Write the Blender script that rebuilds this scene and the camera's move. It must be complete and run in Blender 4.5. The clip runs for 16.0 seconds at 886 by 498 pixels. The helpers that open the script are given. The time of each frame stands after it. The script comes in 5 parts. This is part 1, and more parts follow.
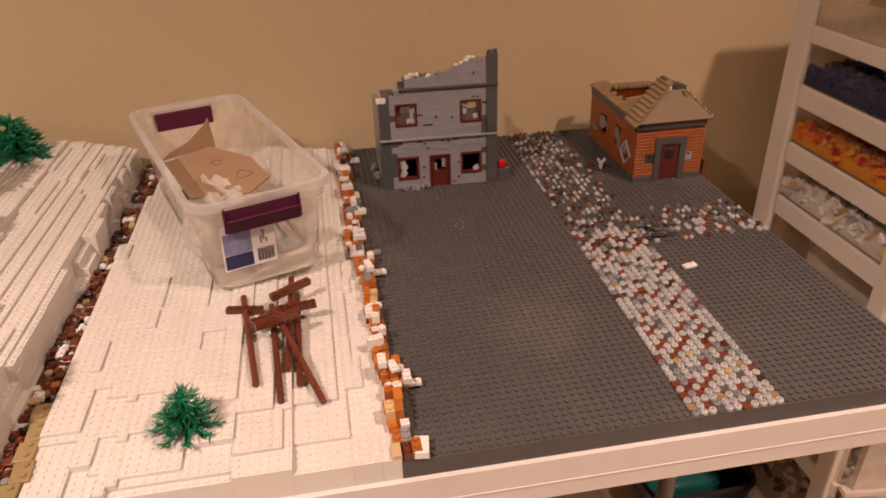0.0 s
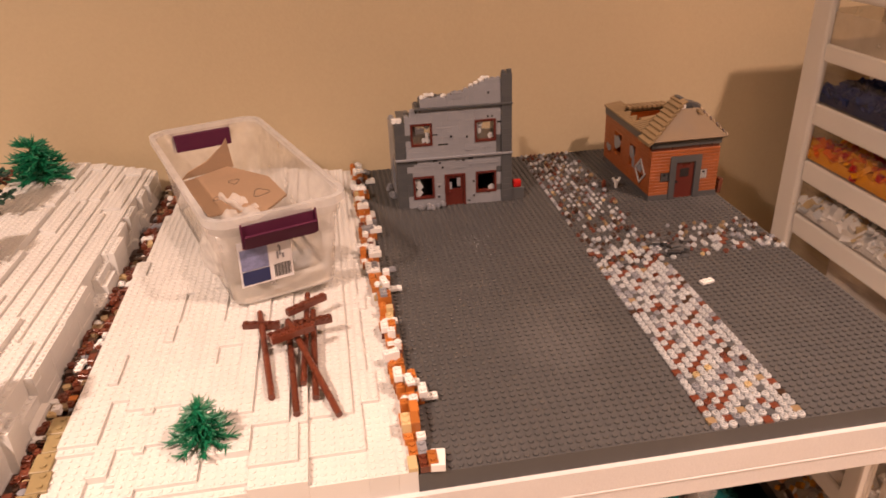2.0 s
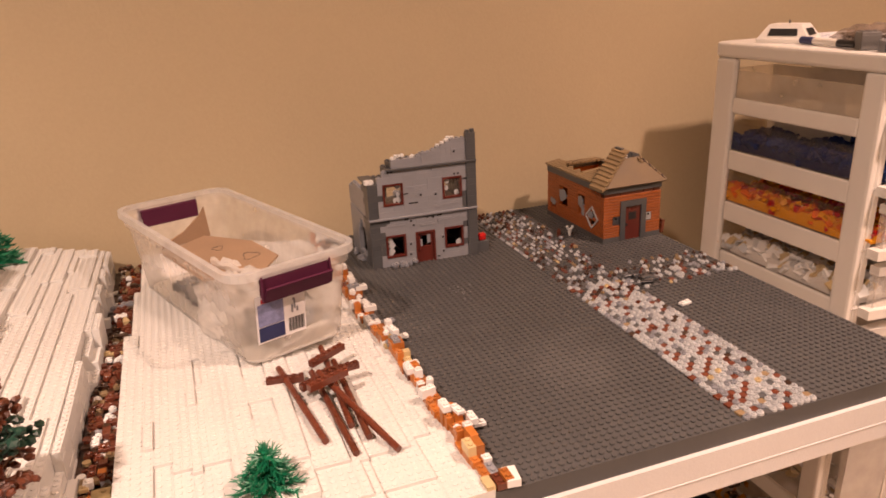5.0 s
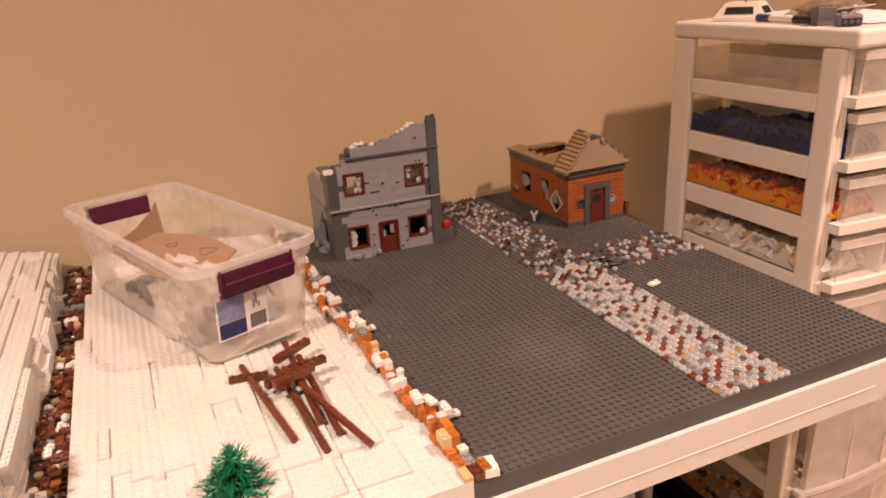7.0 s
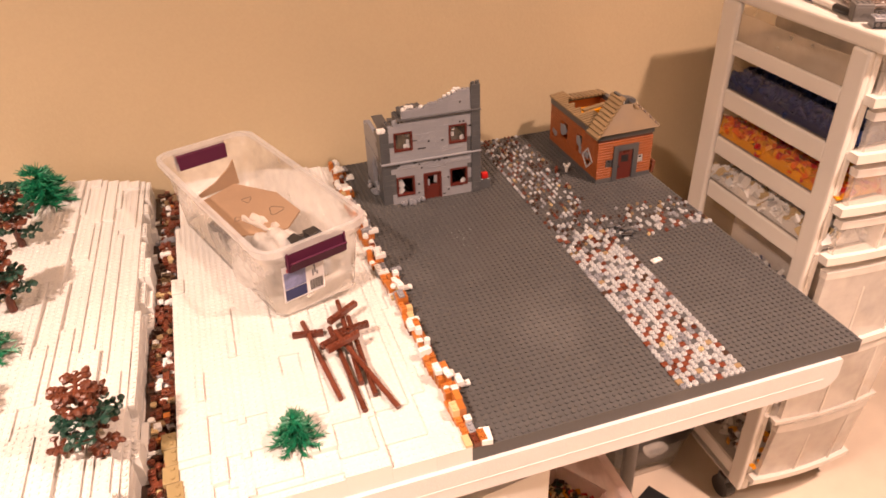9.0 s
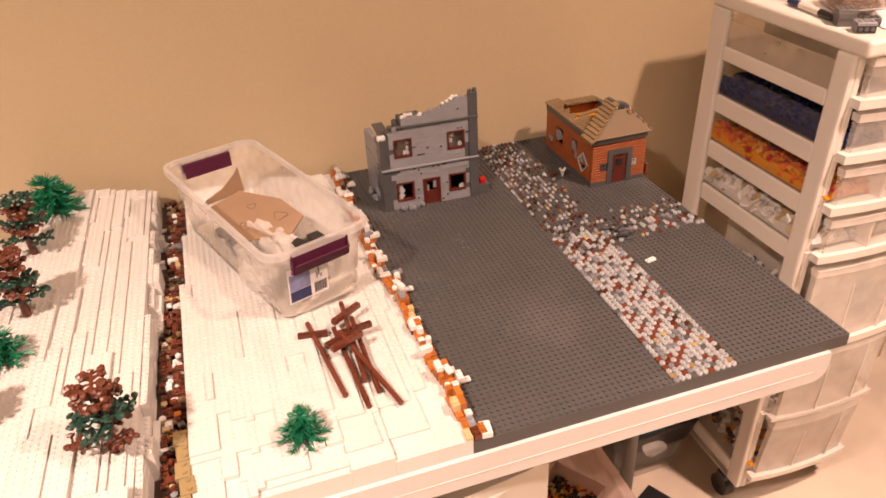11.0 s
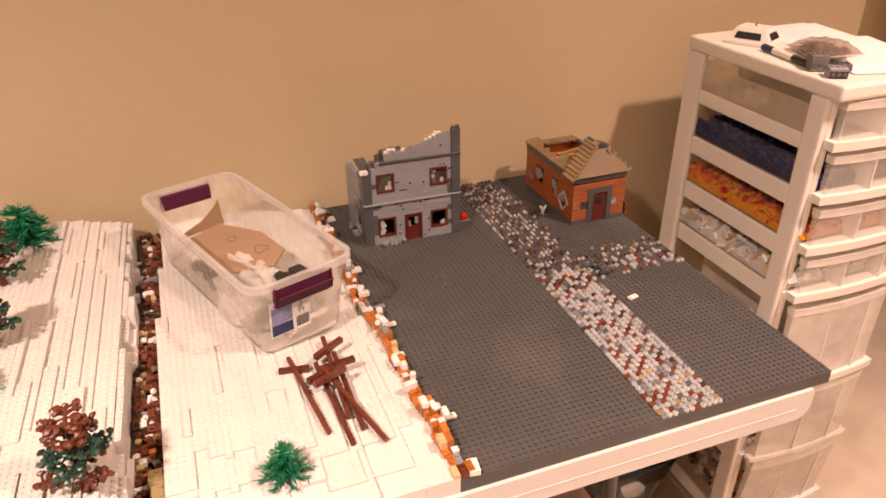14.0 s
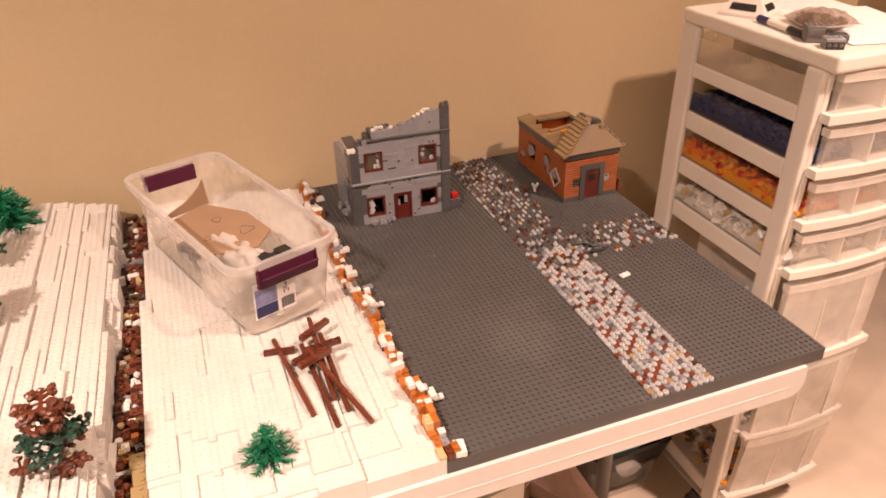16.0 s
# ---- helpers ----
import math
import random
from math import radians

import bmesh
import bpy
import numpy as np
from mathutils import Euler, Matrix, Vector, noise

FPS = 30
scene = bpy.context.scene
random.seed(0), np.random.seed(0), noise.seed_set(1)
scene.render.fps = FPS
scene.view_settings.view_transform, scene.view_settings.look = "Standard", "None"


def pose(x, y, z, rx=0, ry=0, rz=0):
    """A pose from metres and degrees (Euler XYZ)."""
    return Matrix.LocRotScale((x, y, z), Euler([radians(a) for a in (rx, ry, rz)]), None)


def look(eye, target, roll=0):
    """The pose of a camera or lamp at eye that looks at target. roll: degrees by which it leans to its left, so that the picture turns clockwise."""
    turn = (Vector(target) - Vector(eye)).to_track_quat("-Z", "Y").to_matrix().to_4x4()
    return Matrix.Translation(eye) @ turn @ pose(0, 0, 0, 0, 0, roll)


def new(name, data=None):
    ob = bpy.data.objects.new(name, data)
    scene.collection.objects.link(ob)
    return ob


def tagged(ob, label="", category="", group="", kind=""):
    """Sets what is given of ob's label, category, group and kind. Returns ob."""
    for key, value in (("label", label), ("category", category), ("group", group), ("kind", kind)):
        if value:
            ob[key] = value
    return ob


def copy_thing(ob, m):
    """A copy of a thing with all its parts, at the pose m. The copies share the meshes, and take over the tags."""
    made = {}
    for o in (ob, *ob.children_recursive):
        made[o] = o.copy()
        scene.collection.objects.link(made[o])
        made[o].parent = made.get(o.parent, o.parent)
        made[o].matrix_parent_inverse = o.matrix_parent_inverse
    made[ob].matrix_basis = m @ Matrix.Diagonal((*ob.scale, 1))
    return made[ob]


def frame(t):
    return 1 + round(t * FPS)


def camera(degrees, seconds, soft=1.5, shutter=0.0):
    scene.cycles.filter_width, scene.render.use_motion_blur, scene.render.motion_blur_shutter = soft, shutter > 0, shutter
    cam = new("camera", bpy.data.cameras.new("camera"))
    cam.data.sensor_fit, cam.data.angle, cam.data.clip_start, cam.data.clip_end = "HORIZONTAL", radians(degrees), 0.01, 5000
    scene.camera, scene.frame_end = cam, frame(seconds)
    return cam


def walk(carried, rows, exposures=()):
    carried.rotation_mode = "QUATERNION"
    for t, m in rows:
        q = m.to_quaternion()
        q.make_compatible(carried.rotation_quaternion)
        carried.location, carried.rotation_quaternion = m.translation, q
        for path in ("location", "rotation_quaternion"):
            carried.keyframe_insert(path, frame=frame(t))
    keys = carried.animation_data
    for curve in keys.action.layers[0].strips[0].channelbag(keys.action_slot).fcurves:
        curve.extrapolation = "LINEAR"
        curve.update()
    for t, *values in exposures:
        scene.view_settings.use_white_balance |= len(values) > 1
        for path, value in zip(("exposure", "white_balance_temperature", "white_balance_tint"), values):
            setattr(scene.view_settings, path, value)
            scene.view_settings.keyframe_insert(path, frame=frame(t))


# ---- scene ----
cam = camera(61.9, 16.0, 1.7, 0.5)
PATH = [
    (0, (-0.034, -0.448, 1.207), (0.25, 1.279, 0.239), -1.8),
    (0.5, (-0.024, -0.453, 1.206), (0.201, 1.28, 0.233), -1.6),
    (1, (-0.033, -0.449, 1.203), (0.187, 1.293, 0.245), -3.0),
    (1.5, (-0.037, -0.451, 1.201), (0.196, 1.309, 0.279), -2.9),
    (2, (-0.037, -0.456, 1.194), (0.217, 1.314, 0.298), -2.5),
    (2.5, (-0.04, -0.455, 1.192), (0.282, 1.326, 0.342), -0.9),
    (3, (-0.072, -0.463, 1.192), (0.274, 1.322, 0.359), -1.5),
    (5.5, (-0.212, -0.466, 1.151), (0.452, 1.301, 0.491), -3.2),
    (6, (-0.214, -0.464, 1.148), (0.451, 1.294, 0.463), -3.5),
    (6.5, (-0.204, -0.459, 1.143), (0.51, 1.271, 0.436), -2.2),
    (7, (-0.2, -0.445, 1.143), (0.525, 1.285, 0.448), -3.7),
    (7.5, (-0.18, -0.45, 1.16), (0.603, 1.274, 0.515), -3.3),
    (8, (-0.171, -0.456, 1.228), (0.576, 1.219, 0.428), -2.6),
    (8.5, (-0.168, -0.491, 1.312), (0.4, 1.123, 0.276), -5.0),
    (9, (-0.181, -0.513, 1.366), (0.311, 1.093, 0.281), -2.3),
    (11.5, (-0.194, -0.544, 1.374), (0.308, 1.075, 0.312), -3.3),
    (12, (-0.204, -0.542, 1.37), (0.294, 1.053, 0.272), -3.5),
    (12.2, (-0.21, -0.537, 1.377), (0.288, 1.099, 0.228), -3.4),
    (12.4, (-0.217, -0.532, 1.384), (0.289, 1.144, 0.36), -3.3),
    (12.5, (-0.22, -0.53, 1.387), (0.264, 1.167, 0.446), -3.3),
    (12.6, (-0.218, -0.531, 1.384), (0.267, 1.162, 0.458), -3.2),
    (12.8, (-0.215, -0.533, 1.379), (0.263, 1.151, 0.454), -3.0),
    (13, (-0.212, -0.535, 1.374), (0.328, 1.141, 0.427), -2.8),
    (13.5, (-0.211, -0.532, 1.366), (0.381, 1.108, 0.388), -0.3),
    (14, (-0.211, -0.534, 1.362), (0.389, 1.11, 0.394), -0.9),
    (14.5, (-0.205, -0.531, 1.361), (0.407, 1.105, 0.387), -0.3),
    (15, (-0.195, -0.528, 1.357), (0.399, 1.111, 0.375), 0.6),
    (15.5, (-0.187, -0.528, 1.354), (0.377, 1.116, 0.364), -0.6),
    (16, (-0.189, -0.527, 1.351), (0.398, 1.094, 0.337), -1.5),
]
EXPOSURES = [(0.0, -0.60), (0.5, -0.46), (1.0, -0.38), (1.7, -0.20), (7.1, -0.16), (7.6, 0.03), (8.0, 0.20), (8.5, 0.23), (9.0, 0.25), (11.5, 0.0), (12.0, -0.03), (14.5, 0.0), (16.0, 0.03)]
walk(cam, [(t, look(eye, target, roll)) for t, eye, target, roll in PATH], EXPOSURES)

# ---- light: two ceiling lamps in a room painted warm beige ----
world = bpy.data.worlds.new("world")
scene.world = world
world.use_nodes = True
world.node_tree.nodes["Background"].inputs[0].default_value = (1.0, 0.72, 0.46, 1)
world.node_tree.nodes["Background"].inputs[1].default_value = 0.02
WARM, WARMER = (1.0, 0.699, 0.566), (1.0, 0.652, 0.515)
LAMPS = [((-1.10, -0.80, 2.42), 67.0, WARM), ((1.01, -0.54, 2.42), 43.5, WARMER)]

ZT, S, P, B = 0.760, 0.008, 0.0032, 0.0096   # top of the grey plates, stud pitch, plate and brick height
TABLE_Z = 0.7415
WALL_Y = 0.734


# ---- materials ----
def material(name):
    m = bpy.data.materials.new(name)
    m.use_nodes = True
    nt = m.node_tree
    return m, nt, nt.nodes["Principled BSDF"]


def link(nt, a, out, b, inp):
    nt.links.new(a.outputs[out], b.inputs[inp])


def surface(name, color, rough=0.5, vary=0.12, scale=30.0, grain=400.0, bump=0.02, metal=0.0, piece=0.0, stain=None, spec=0.5):
    """Colour with two scales of variation, roughness wear and fine relief."""
    m, nt, bsdf = material(name)
    co = nt.nodes.new("ShaderNodeNewGeometry")
    big, small = nt.nodes.new("ShaderNodeTexNoise"), nt.nodes.new("ShaderNodeTexNoise")
    big.inputs["Scale"].default_value, small.inputs["Scale"].default_value = scale, grain
    big.inputs["Detail"].default_value, small.inputs["Detail"].default_value = 5.0, 3.0
    for n in (big, small):
        link(nt, co, "Position", n, "Vector")
    add = nt.nodes.new("ShaderNodeMath")
    add.operation = "MULTIPLY_ADD"
    link(nt, big, "Fac", add, 0)
    add.inputs[1].default_value = 0.65
    half = nt.nodes.new("ShaderNodeMath")
    half.operation = "MULTIPLY"
    link(nt, small, "Fac", half, 0)
    half.inputs[1].default_value = 0.35
    link(nt, half, 0, add, 2)
    ramp = nt.nodes.new("ShaderNodeMapRange")
    ramp.inputs["From Min"].default_value, ramp.inputs["From Max"].default_value = 0.3, 0.7
    ramp.inputs["To Min"].default_value, ramp.inputs["To Max"].default_value = 1.0 - vary, 1.0 + vary
    link(nt, add, 0, ramp, "Value")
    last = ramp
    if piece:
        info = nt.nodes.new("ShaderNodeObjectInfo")
        pr = nt.nodes.new("ShaderNodeMapRange")
        pr.inputs["To Min"].default_value, pr.inputs["To Max"].default_value = 1.0 - piece, 1.0 + piece
        link(nt, info, "Random", pr, "Value")
        mul = nt.nodes.new("ShaderNodeMath")
        mul.operation = "MULTIPLY"
        link(nt, ramp, "Result", mul, 0)
        link(nt, pr, "Result", mul, 1)
        last = mul
    col = nt.nodes.new("ShaderNodeVectorMath")
    col.operation = "SCALE"
    col.inputs[0].default_value = color
    nt.links.new(last.outputs[0], col.inputs["Scale"])
    out = col
    if stain:
        mix = nt.nodes.new("ShaderNodeMix")
        mix.data_type = "RGBA"
        sn = nt.nodes.new("ShaderNodeTexNoise")
        sn.inputs["Scale"].default_value, sn.inputs["Detail"].default_value = stain[1], 6.0
        link(nt, co, "Position", sn, "Vector")
        sr = nt.nodes.new("ShaderNodeMapRange")
        sr.inputs["From Min"].default_value, sr.inputs["From Max"].default_value = 0.55, 0.75
        sr.inputs["To Max"].default_value = stain[2]
        link(nt, sn, "Fac", sr, "Value")
        link(nt, sr, "Result", mix, "Factor")
        link(nt, col, 0, mix, "A")
        mix.inputs["B"].default_value = (*stain[0], 1)
        nt.links.new(mix.outputs["Result"], bsdf.inputs["Base Color"])
    else:
        nt.links.new(out.outputs[0], bsdf.inputs["Base Color"])
    rr = nt.nodes.new("ShaderNodeMapRange")
    rr.inputs["To Min"].default_value, rr.inputs["To Max"].default_value = max(0.02, rough - 0.1), min(1.0, rough + 0.12)
    link(nt, big, "Fac", rr, "Value")
    link(nt, rr, "Result", bsdf, "Roughness")
    bsdf.inputs["Metallic"].default_value = metal
    bsdf.inputs["Specular IOR Level"].default_value = spec
    if bump:
        bp = nt.nodes.new("ShaderNodeBump")
        bp.inputs["Strength"].default_value, bp.inputs["Distance"].default_value = 0.5, bump * 0.01
        link(nt, small, "Fac", bp, "Height")
        link(nt, bp, "Normal", bsdf, "Normal")
    return m


def clear_plastic(name, tint, veil, rough=0.3, cloud=0.07, glow_through=0.45):
    """Milky translucent polypropylene: part of the light goes straight through, part is scattered."""
    m, nt, bsdf = material(name)
    co = nt.nodes.new("ShaderNodeNewGeometry")
    n = nt.nodes.new("ShaderNodeTexNoise")
    n.inputs["Scale"].default_value, n.inputs["Detail"].default_value = 35.0, 5.0
    link(nt, co, "Position", n, "Vector")
    r = nt.nodes.new("ShaderNodeMapRange")
    r.inputs["From Min"].default_value, r.inputs["From Max"].default_value = 0.3, 0.7
    r.inputs["To Min"].default_value, r.inputs["To Max"].default_value = veil - cloud, veil + cloud
    link(nt, n, "Fac", r, "Value")
    bsdf.inputs["Base Color"].default_value = (*tint, 1)
    bsdf.inputs["Roughness"].default_value = rough
    back = nt.nodes.new("ShaderNodeBsdfTranslucent")
    back.inputs["Color"].default_value = (*tint, 1)
    body = nt.nodes.new("ShaderNodeMixShader")
    body.inputs[0].default_value = glow_through
    link(nt, bsdf, 0, body, 1)
    link(nt, back, 0, body, 2)
    free = nt.nodes.new("ShaderNodeBsdfTransparent")
    free.inputs["Color"].default_value = (0.97, 0.96, 0.95, 1)
    mix = nt.nodes.new("ShaderNodeMixShader")
    link(nt, r, "Result", mix, 0)
    link(nt, free, 0, mix, 1)
    link(nt, body, 0, mix, 2)
    nt.links.new(mix.outputs[0], nt.nodes["Material Output"].inputs["Surface"])
    return m


M_WALL = surface("painted wall", (0.445, 0.360, 0.230), 0.75, 0.05, 2.5, 220, 0.06)
M_CEIL = surface("ceiling paint", (0.84, 0.81, 0.75), 0.85, 0.04, 2, 150, 0.05)
M_CASING = surface("cream casing paint", (0.46, 0.375, 0.26), 0.5, 0.05, 6, 300, 0.02)
M_CARPET = surface("beige carpet", (0.68, 0.585, 0.48), 0.95, 0.16, 6, 700, 0.5, spec=0.1)
M_TABLE = surface("white table plastic", (0.60, 0.585, 0.58), 0.42, 0.05, 9, 500, 0.05)
M_DBG = surface("dark grey toy plastic", (0.072, 0.0715, 0.072), 0.42, 0.10, 14, 900, 0.01, stain=((0.16, 0.155, 0.15), 9.0, 0.25), spec=0.32)
M_DBGP = surface("dark grey toy brick", (0.068, 0.071, 0.076), 0.34, 0.08, 20, 900, 0.01, piece=0.05)
M_LBG = surface("light grey toy brick", (0.225, 0.232, 0.256), 0.34, 0.05, 25, 900, 0.01, piece=0.03)
M_SNOW = surface("white toy plastic", (0.615, 0.61, 0.59), 0.46, 0.05, 12, 700, 0.01, piece=0.035)
M_WHITE = surface("white toy brick", (0.70, 0.70, 0.69), 0.32, 0.05, 25, 900, 0.01, piece=0.05)
M_PALE = surface("pale grey toy plastic", (0.415, 0.430, 0.445), 0.36, 0.12, 25, 900, 0.01, piece=0.10)
M_ORANGE = surface("earth orange toy brick", (0.40, 0.135, 0.028), 0.30, 0.10, 30, 900, 0.01, piece=0.22)
M_BRICK = surface("orange masonry toy brick", (0.27, 0.072, 0.016), 0.36, 0.10, 30, 900, 0.01, piece=0.10)
M_RBROWN = surface("reddish brown toy plastic", (0.115, 0.030, 0.015), 0.28, 0.12, 30, 900, 0.01, piece=0.2)
M_DBROWN = surface("dark brown toy plastic", (0.040, 0.018, 0.010), 0.30, 0.12, 30, 900, 0.01, piece=0.2)
M_TAN = surface("dark tan toy plastic", (0.215, 0.150, 0.080), 0.36, 0.10, 30, 900, 0.01, piece=0.14)
M_DTAN = surface("dark tan toy plate", (0.265, 0.205, 0.100), 0.36, 0.10, 30, 900, 0.01, piece=0.12)
M_ROOF = surface("brown tan toy roof", (0.150, 0.100, 0.050), 0.60, 0.14, 30, 900, 0.02, piece=0.12)
M_LTAN = surface("tan toy plastic", (0.50, 0.38, 0.20), 0.34, 0.10, 30, 900, 0.01, piece=0.14)
M_RED = surface("bright red toy plastic", (0.40, 0.010, 0.010), 0.28, 0.05, 30, 900, 0.01)
M_DRED = surface("brown red toy door", (0.092, 0.017, 0.012), 0.30, 0.10, 30, 900, 0.01)
M_GREEN = surface("green toy foliage", (0.006, 0.150, 0.068), 0.38, 0.22, 60, 900, 0.02)
M_DGREEN = surface("dark green toy foliage", (0.010, 0.042, 0.028), 0.36, 0.15, 60, 900, 0.02)
M_LBROWN = surface("brown toy foliage", (0.105, 0.030, 0.014), 0.36, 0.2, 60, 900, 0.02)
M_BLACK = surface("black plastic", (0.015, 0.015, 0.017), 0.4, 0.1, 30, 600, 0.02)
M_LINER = surface("black bag film", (0.007, 0.007, 0.008), 0.30, 0.1, 30, 600, 0.03, spec=0.4)
M_YELLOW = surface("yellow toy plastic", (0.64, 0.27, 0.008), 0.45, 0.1, 30, 900, 0.01, piece=0.1, spec=0.2)
M_BORANGE = surface("bright orange toy plastic", (0.62, 0.12, 0.010), 0.45, 0.1, 30, 900, 0.01, piece=0.1, spec=0.2)
M_BLUE = surface("blue toy plastic", (0.006, 0.020, 0.095), 0.45, 0.2, 30, 900, 0.01, piece=0.3, spec=0.2)
M_PURPLE = surface("dark purple plastic", (0.075, 0.014, 0.038), 0.60, 0.08, 30, 600, 0.01, spec=0.15)
M_CARD = surface("brown cardboard", (0.30, 0.200, 0.125), 0.85, 0.09, 25, 500, 0.08)
M_PAPER = surface("white paper", (0.80, 0.79, 0.80), 0.8, 0.03, 15, 500, 0.03)
M_INKBLUE = surface("blue print", (0.022, 0.030, 0.11), 0.45, 0.2, 60, 600, 0)
M_INKRED = surface("red print", (0.45, 0.03, 0.05), 0.45, 0.1, 60, 600, 0)
M_INKVIOLET = surface("violet blue print", (0.22, 0.24, 0.42), 0.5, 0.35, 140, 600, 0)
M_INKLIGHT = surface("pale blue print", (0.30, 0.36, 0.52), 0.5, 0.25, 90, 600, 0)
M_INK = surface("black ink", (0.03, 0.028, 0.028), 0.6, 0.1, 60, 600, 0)
M_STEEL = surface("grey painted steel", (0.13, 0.125, 0.12), 0.45, 0.1, 20, 500, 0.03)
M_TOWER = surface("white cabinet plastic", (0.71, 0.685, 0.64), 0.36, 0.04, 10, 600, 0.03)
M_CLEAR = clear_plastic("clear tub plastic", (0.95, 0.93, 0.90), 0.32, 0.22, 0.06)
M_TUBFLOOR = clear_plastic("milky tub floor", (0.92, 0.89, 0.83), 0.62, 0.35, 0.05, 0.05)
M_RIM = clear_plastic("milky rim plastic", (0.84, 0.85, 0.86), 0.46, 0.28, 0.05)
M_MILKY = clear_plastic("milky drawer plastic", (0.93, 0.90, 0.85), 0.38, 0.32, 0.04, 0.12)
M_LEDGE = clear_plastic("milky ledge plastic", (0.90, 0.87, 0.82), 0.54, 0.3, 0.05, 0.12)
M_DARKBAG = clear_plastic("brown tinted bag film", (0.34, 0.26, 0.21), 0.50, 0.12, 0.10, 0.2)
M_TEAL = clear_plastic("teal clear plastic", (0.02, 0.16, 0.16), 0.80, 0.15, 0.08, 0.2)
M_PINKISH = clear_plastic("pale pink box plastic", (0.80, 0.66, 0.62), 0.62, 0.35)
M_SHEER = clear_plastic("sheer side panel", (0.88, 0.80, 0.70), 0.045, 0.25, 0.015)
# sheer panel again, with the top drawer's warm brightness put into its veil
M_SHEER_LIT = clear_plastic("sheer side panel lit tone", (0.93, 0.84, 0.70), 0.30, 0.3, 0.03)
M_FRONT = clear_plastic("clear drawer front", (0.94, 0.92, 0.88), 0.20, 0.28, 0.03, 0.12)
M_BAG = clear_plastic("crumpled bag film", (0.96, 0.95, 0.93), 0.46, 0.10, 0.12)
M_GLOW = bpy.data.materials.new("lamp glass")
M_GLOW.use_nodes = True
M_GLOW.node_tree.nodes["Principled BSDF"].inputs["Emission Color"].default_value = (*WARM, 1)
M_GLOW.node_tree.nodes["Principled BSDF"].inputs["Emission Strength"].default_value = 6.0


# ---- builders ----
def box(bm, x0, x1, y0, y1, z0, z1, m=None):
    vs = [bm.verts.new((x, y, z)) for z in (z0, z1) for y in (y0, y1) for x in (x0, x1)]
    if m is not None:
        for v in vs:
            v.co = m @ v.co
    for q in ((0, 2, 3, 1), (4, 5, 7, 6), (0, 1, 5, 4), (2, 6, 7, 3), (0, 4, 6, 2), (1, 3, 7, 5)):
        bm.faces.new([vs[i] for i in q])
    return vs


def soft_box(bm, x0, x1, y0, y1, z0, z1, r=0.002, seg=2):
    """A box with rounded edges."""
    tmp = bmesh.new()
    box(tmp, x0, x1, y0, y1, z0, z1)
    bmesh.ops.bevel(tmp, geom=tmp.edges[:], offset=r, segments=seg, affect="EDGES", profile=0.5)
    me = bpy.data.meshes.new("tmp")
    tmp.to_mesh(me)
    tmp.free()
    bm.from_mesh(me)
    bpy.data.meshes.remove(me)


def prism(bm, outline, axis, a, b):
    """A polygon pushed along an axis from a to b. Outline in the two other axes, in order."""
    def at(u, v, w):
        return ((w, u, v), (u, w, v), (u, v, w))["xyz".index(axis)]
    lo = [bm.verts.new(at(u, v, a)) for u, v in outline]
    hi = [bm.verts.new(at(u, v, b)) for u, v in outline]
    n = len(outline)
    fs = [bm.faces.new(lo), bm.faces.new(hi[::-1])]
    for i in range(n):
        fs.append(bm.faces.new((lo[i], hi[i], hi[(i + 1) % n], lo[(i + 1) % n])))
    bmesh.ops.recalc_face_normals(bm, faces=fs)


def tube(bm, a, b, r0, r1=None, n=10, cap=True):
    a, b = Vector(a), Vector(b)
    r1 = r0 if r1 is None else r1
    q = (b - a).to_track_quat("Z", "Y")
    rings = []
    for p, r in ((a, r0), (b, r1)):
        rings.append([bm.verts.new(p + q @ Vector((r * math.cos(k * math.tau / n), r * math.sin(k * math.tau / n), 0))) for k in range(n)])
    for k in range(n):
        bm.faces.new((rings[0][k], rings[0][(k + 1) % n], rings[1][(k + 1) % n], rings[1][k]))
    if cap:
        bm.faces.new(rings[0][::-1])
        bm.faces.new(rings[1])


def stud(bm, x, y, z, r=0.0025, h=0.0018, n=8):
    lo = [bm.verts.new((x + r * math.cos(k * math.tau / n), y + r * math.sin(k * math.tau / n), z)) for k in range(n)]
    mid = [bm.verts.new((v.co.x, v.co.y, z + h * 0.8)) for v in lo]
    hi = [bm.verts.new((x + (v.co.x - x) * 0.86, y + (v.co.y - y) * 0.86, z + h)) for v in lo]
    for k in range(n):
        j = (k + 1) % n
        bm.faces.new((lo[k], lo[j], mid[j], mid[k]))
        bm.faces.new((mid[k], mid[j], hi[j], hi[k]))
    bm.faces.new(hi)


def finish(bm, name, mat, smooth=False):
    me = bpy.data.meshes.new(name)
    bm.to_mesh(me)
    bm.free()
    me.materials.append(mat)
    if smooth:
        for p in me.polygons:
            p.use_smooth = True
    return me


def part(name, bm, mat, parent, label="", smooth=False, kind=""):
    ob = new(name, finish(bm, name, mat, smooth))
    ob.parent = parent
    return tagged(ob, label, kind=kind)


def piece(name, me, parent, m):
    ob = new(name, me)
    ob.parent = parent
    ob.matrix_basis = m
    return ob


def thing(name, label, category, m=None, group="", kind=""):
    ob = new(name)
    ob.empty_display_size = 0.02
    if m is not None:
        ob.matrix_basis = m
    return tagged(ob, label, category, group, kind)


def solo(name, bm, mat, label, category, m=None, kind="", group="", smooth=False):
    ob = new(name, finish(bm, name, mat, smooth))
    if m is not None:
        ob.matrix_basis = m
    return tagged(ob, label, category, group, kind)


# meshes of toy bricks, shared by all alike pieces
MESHES = {}


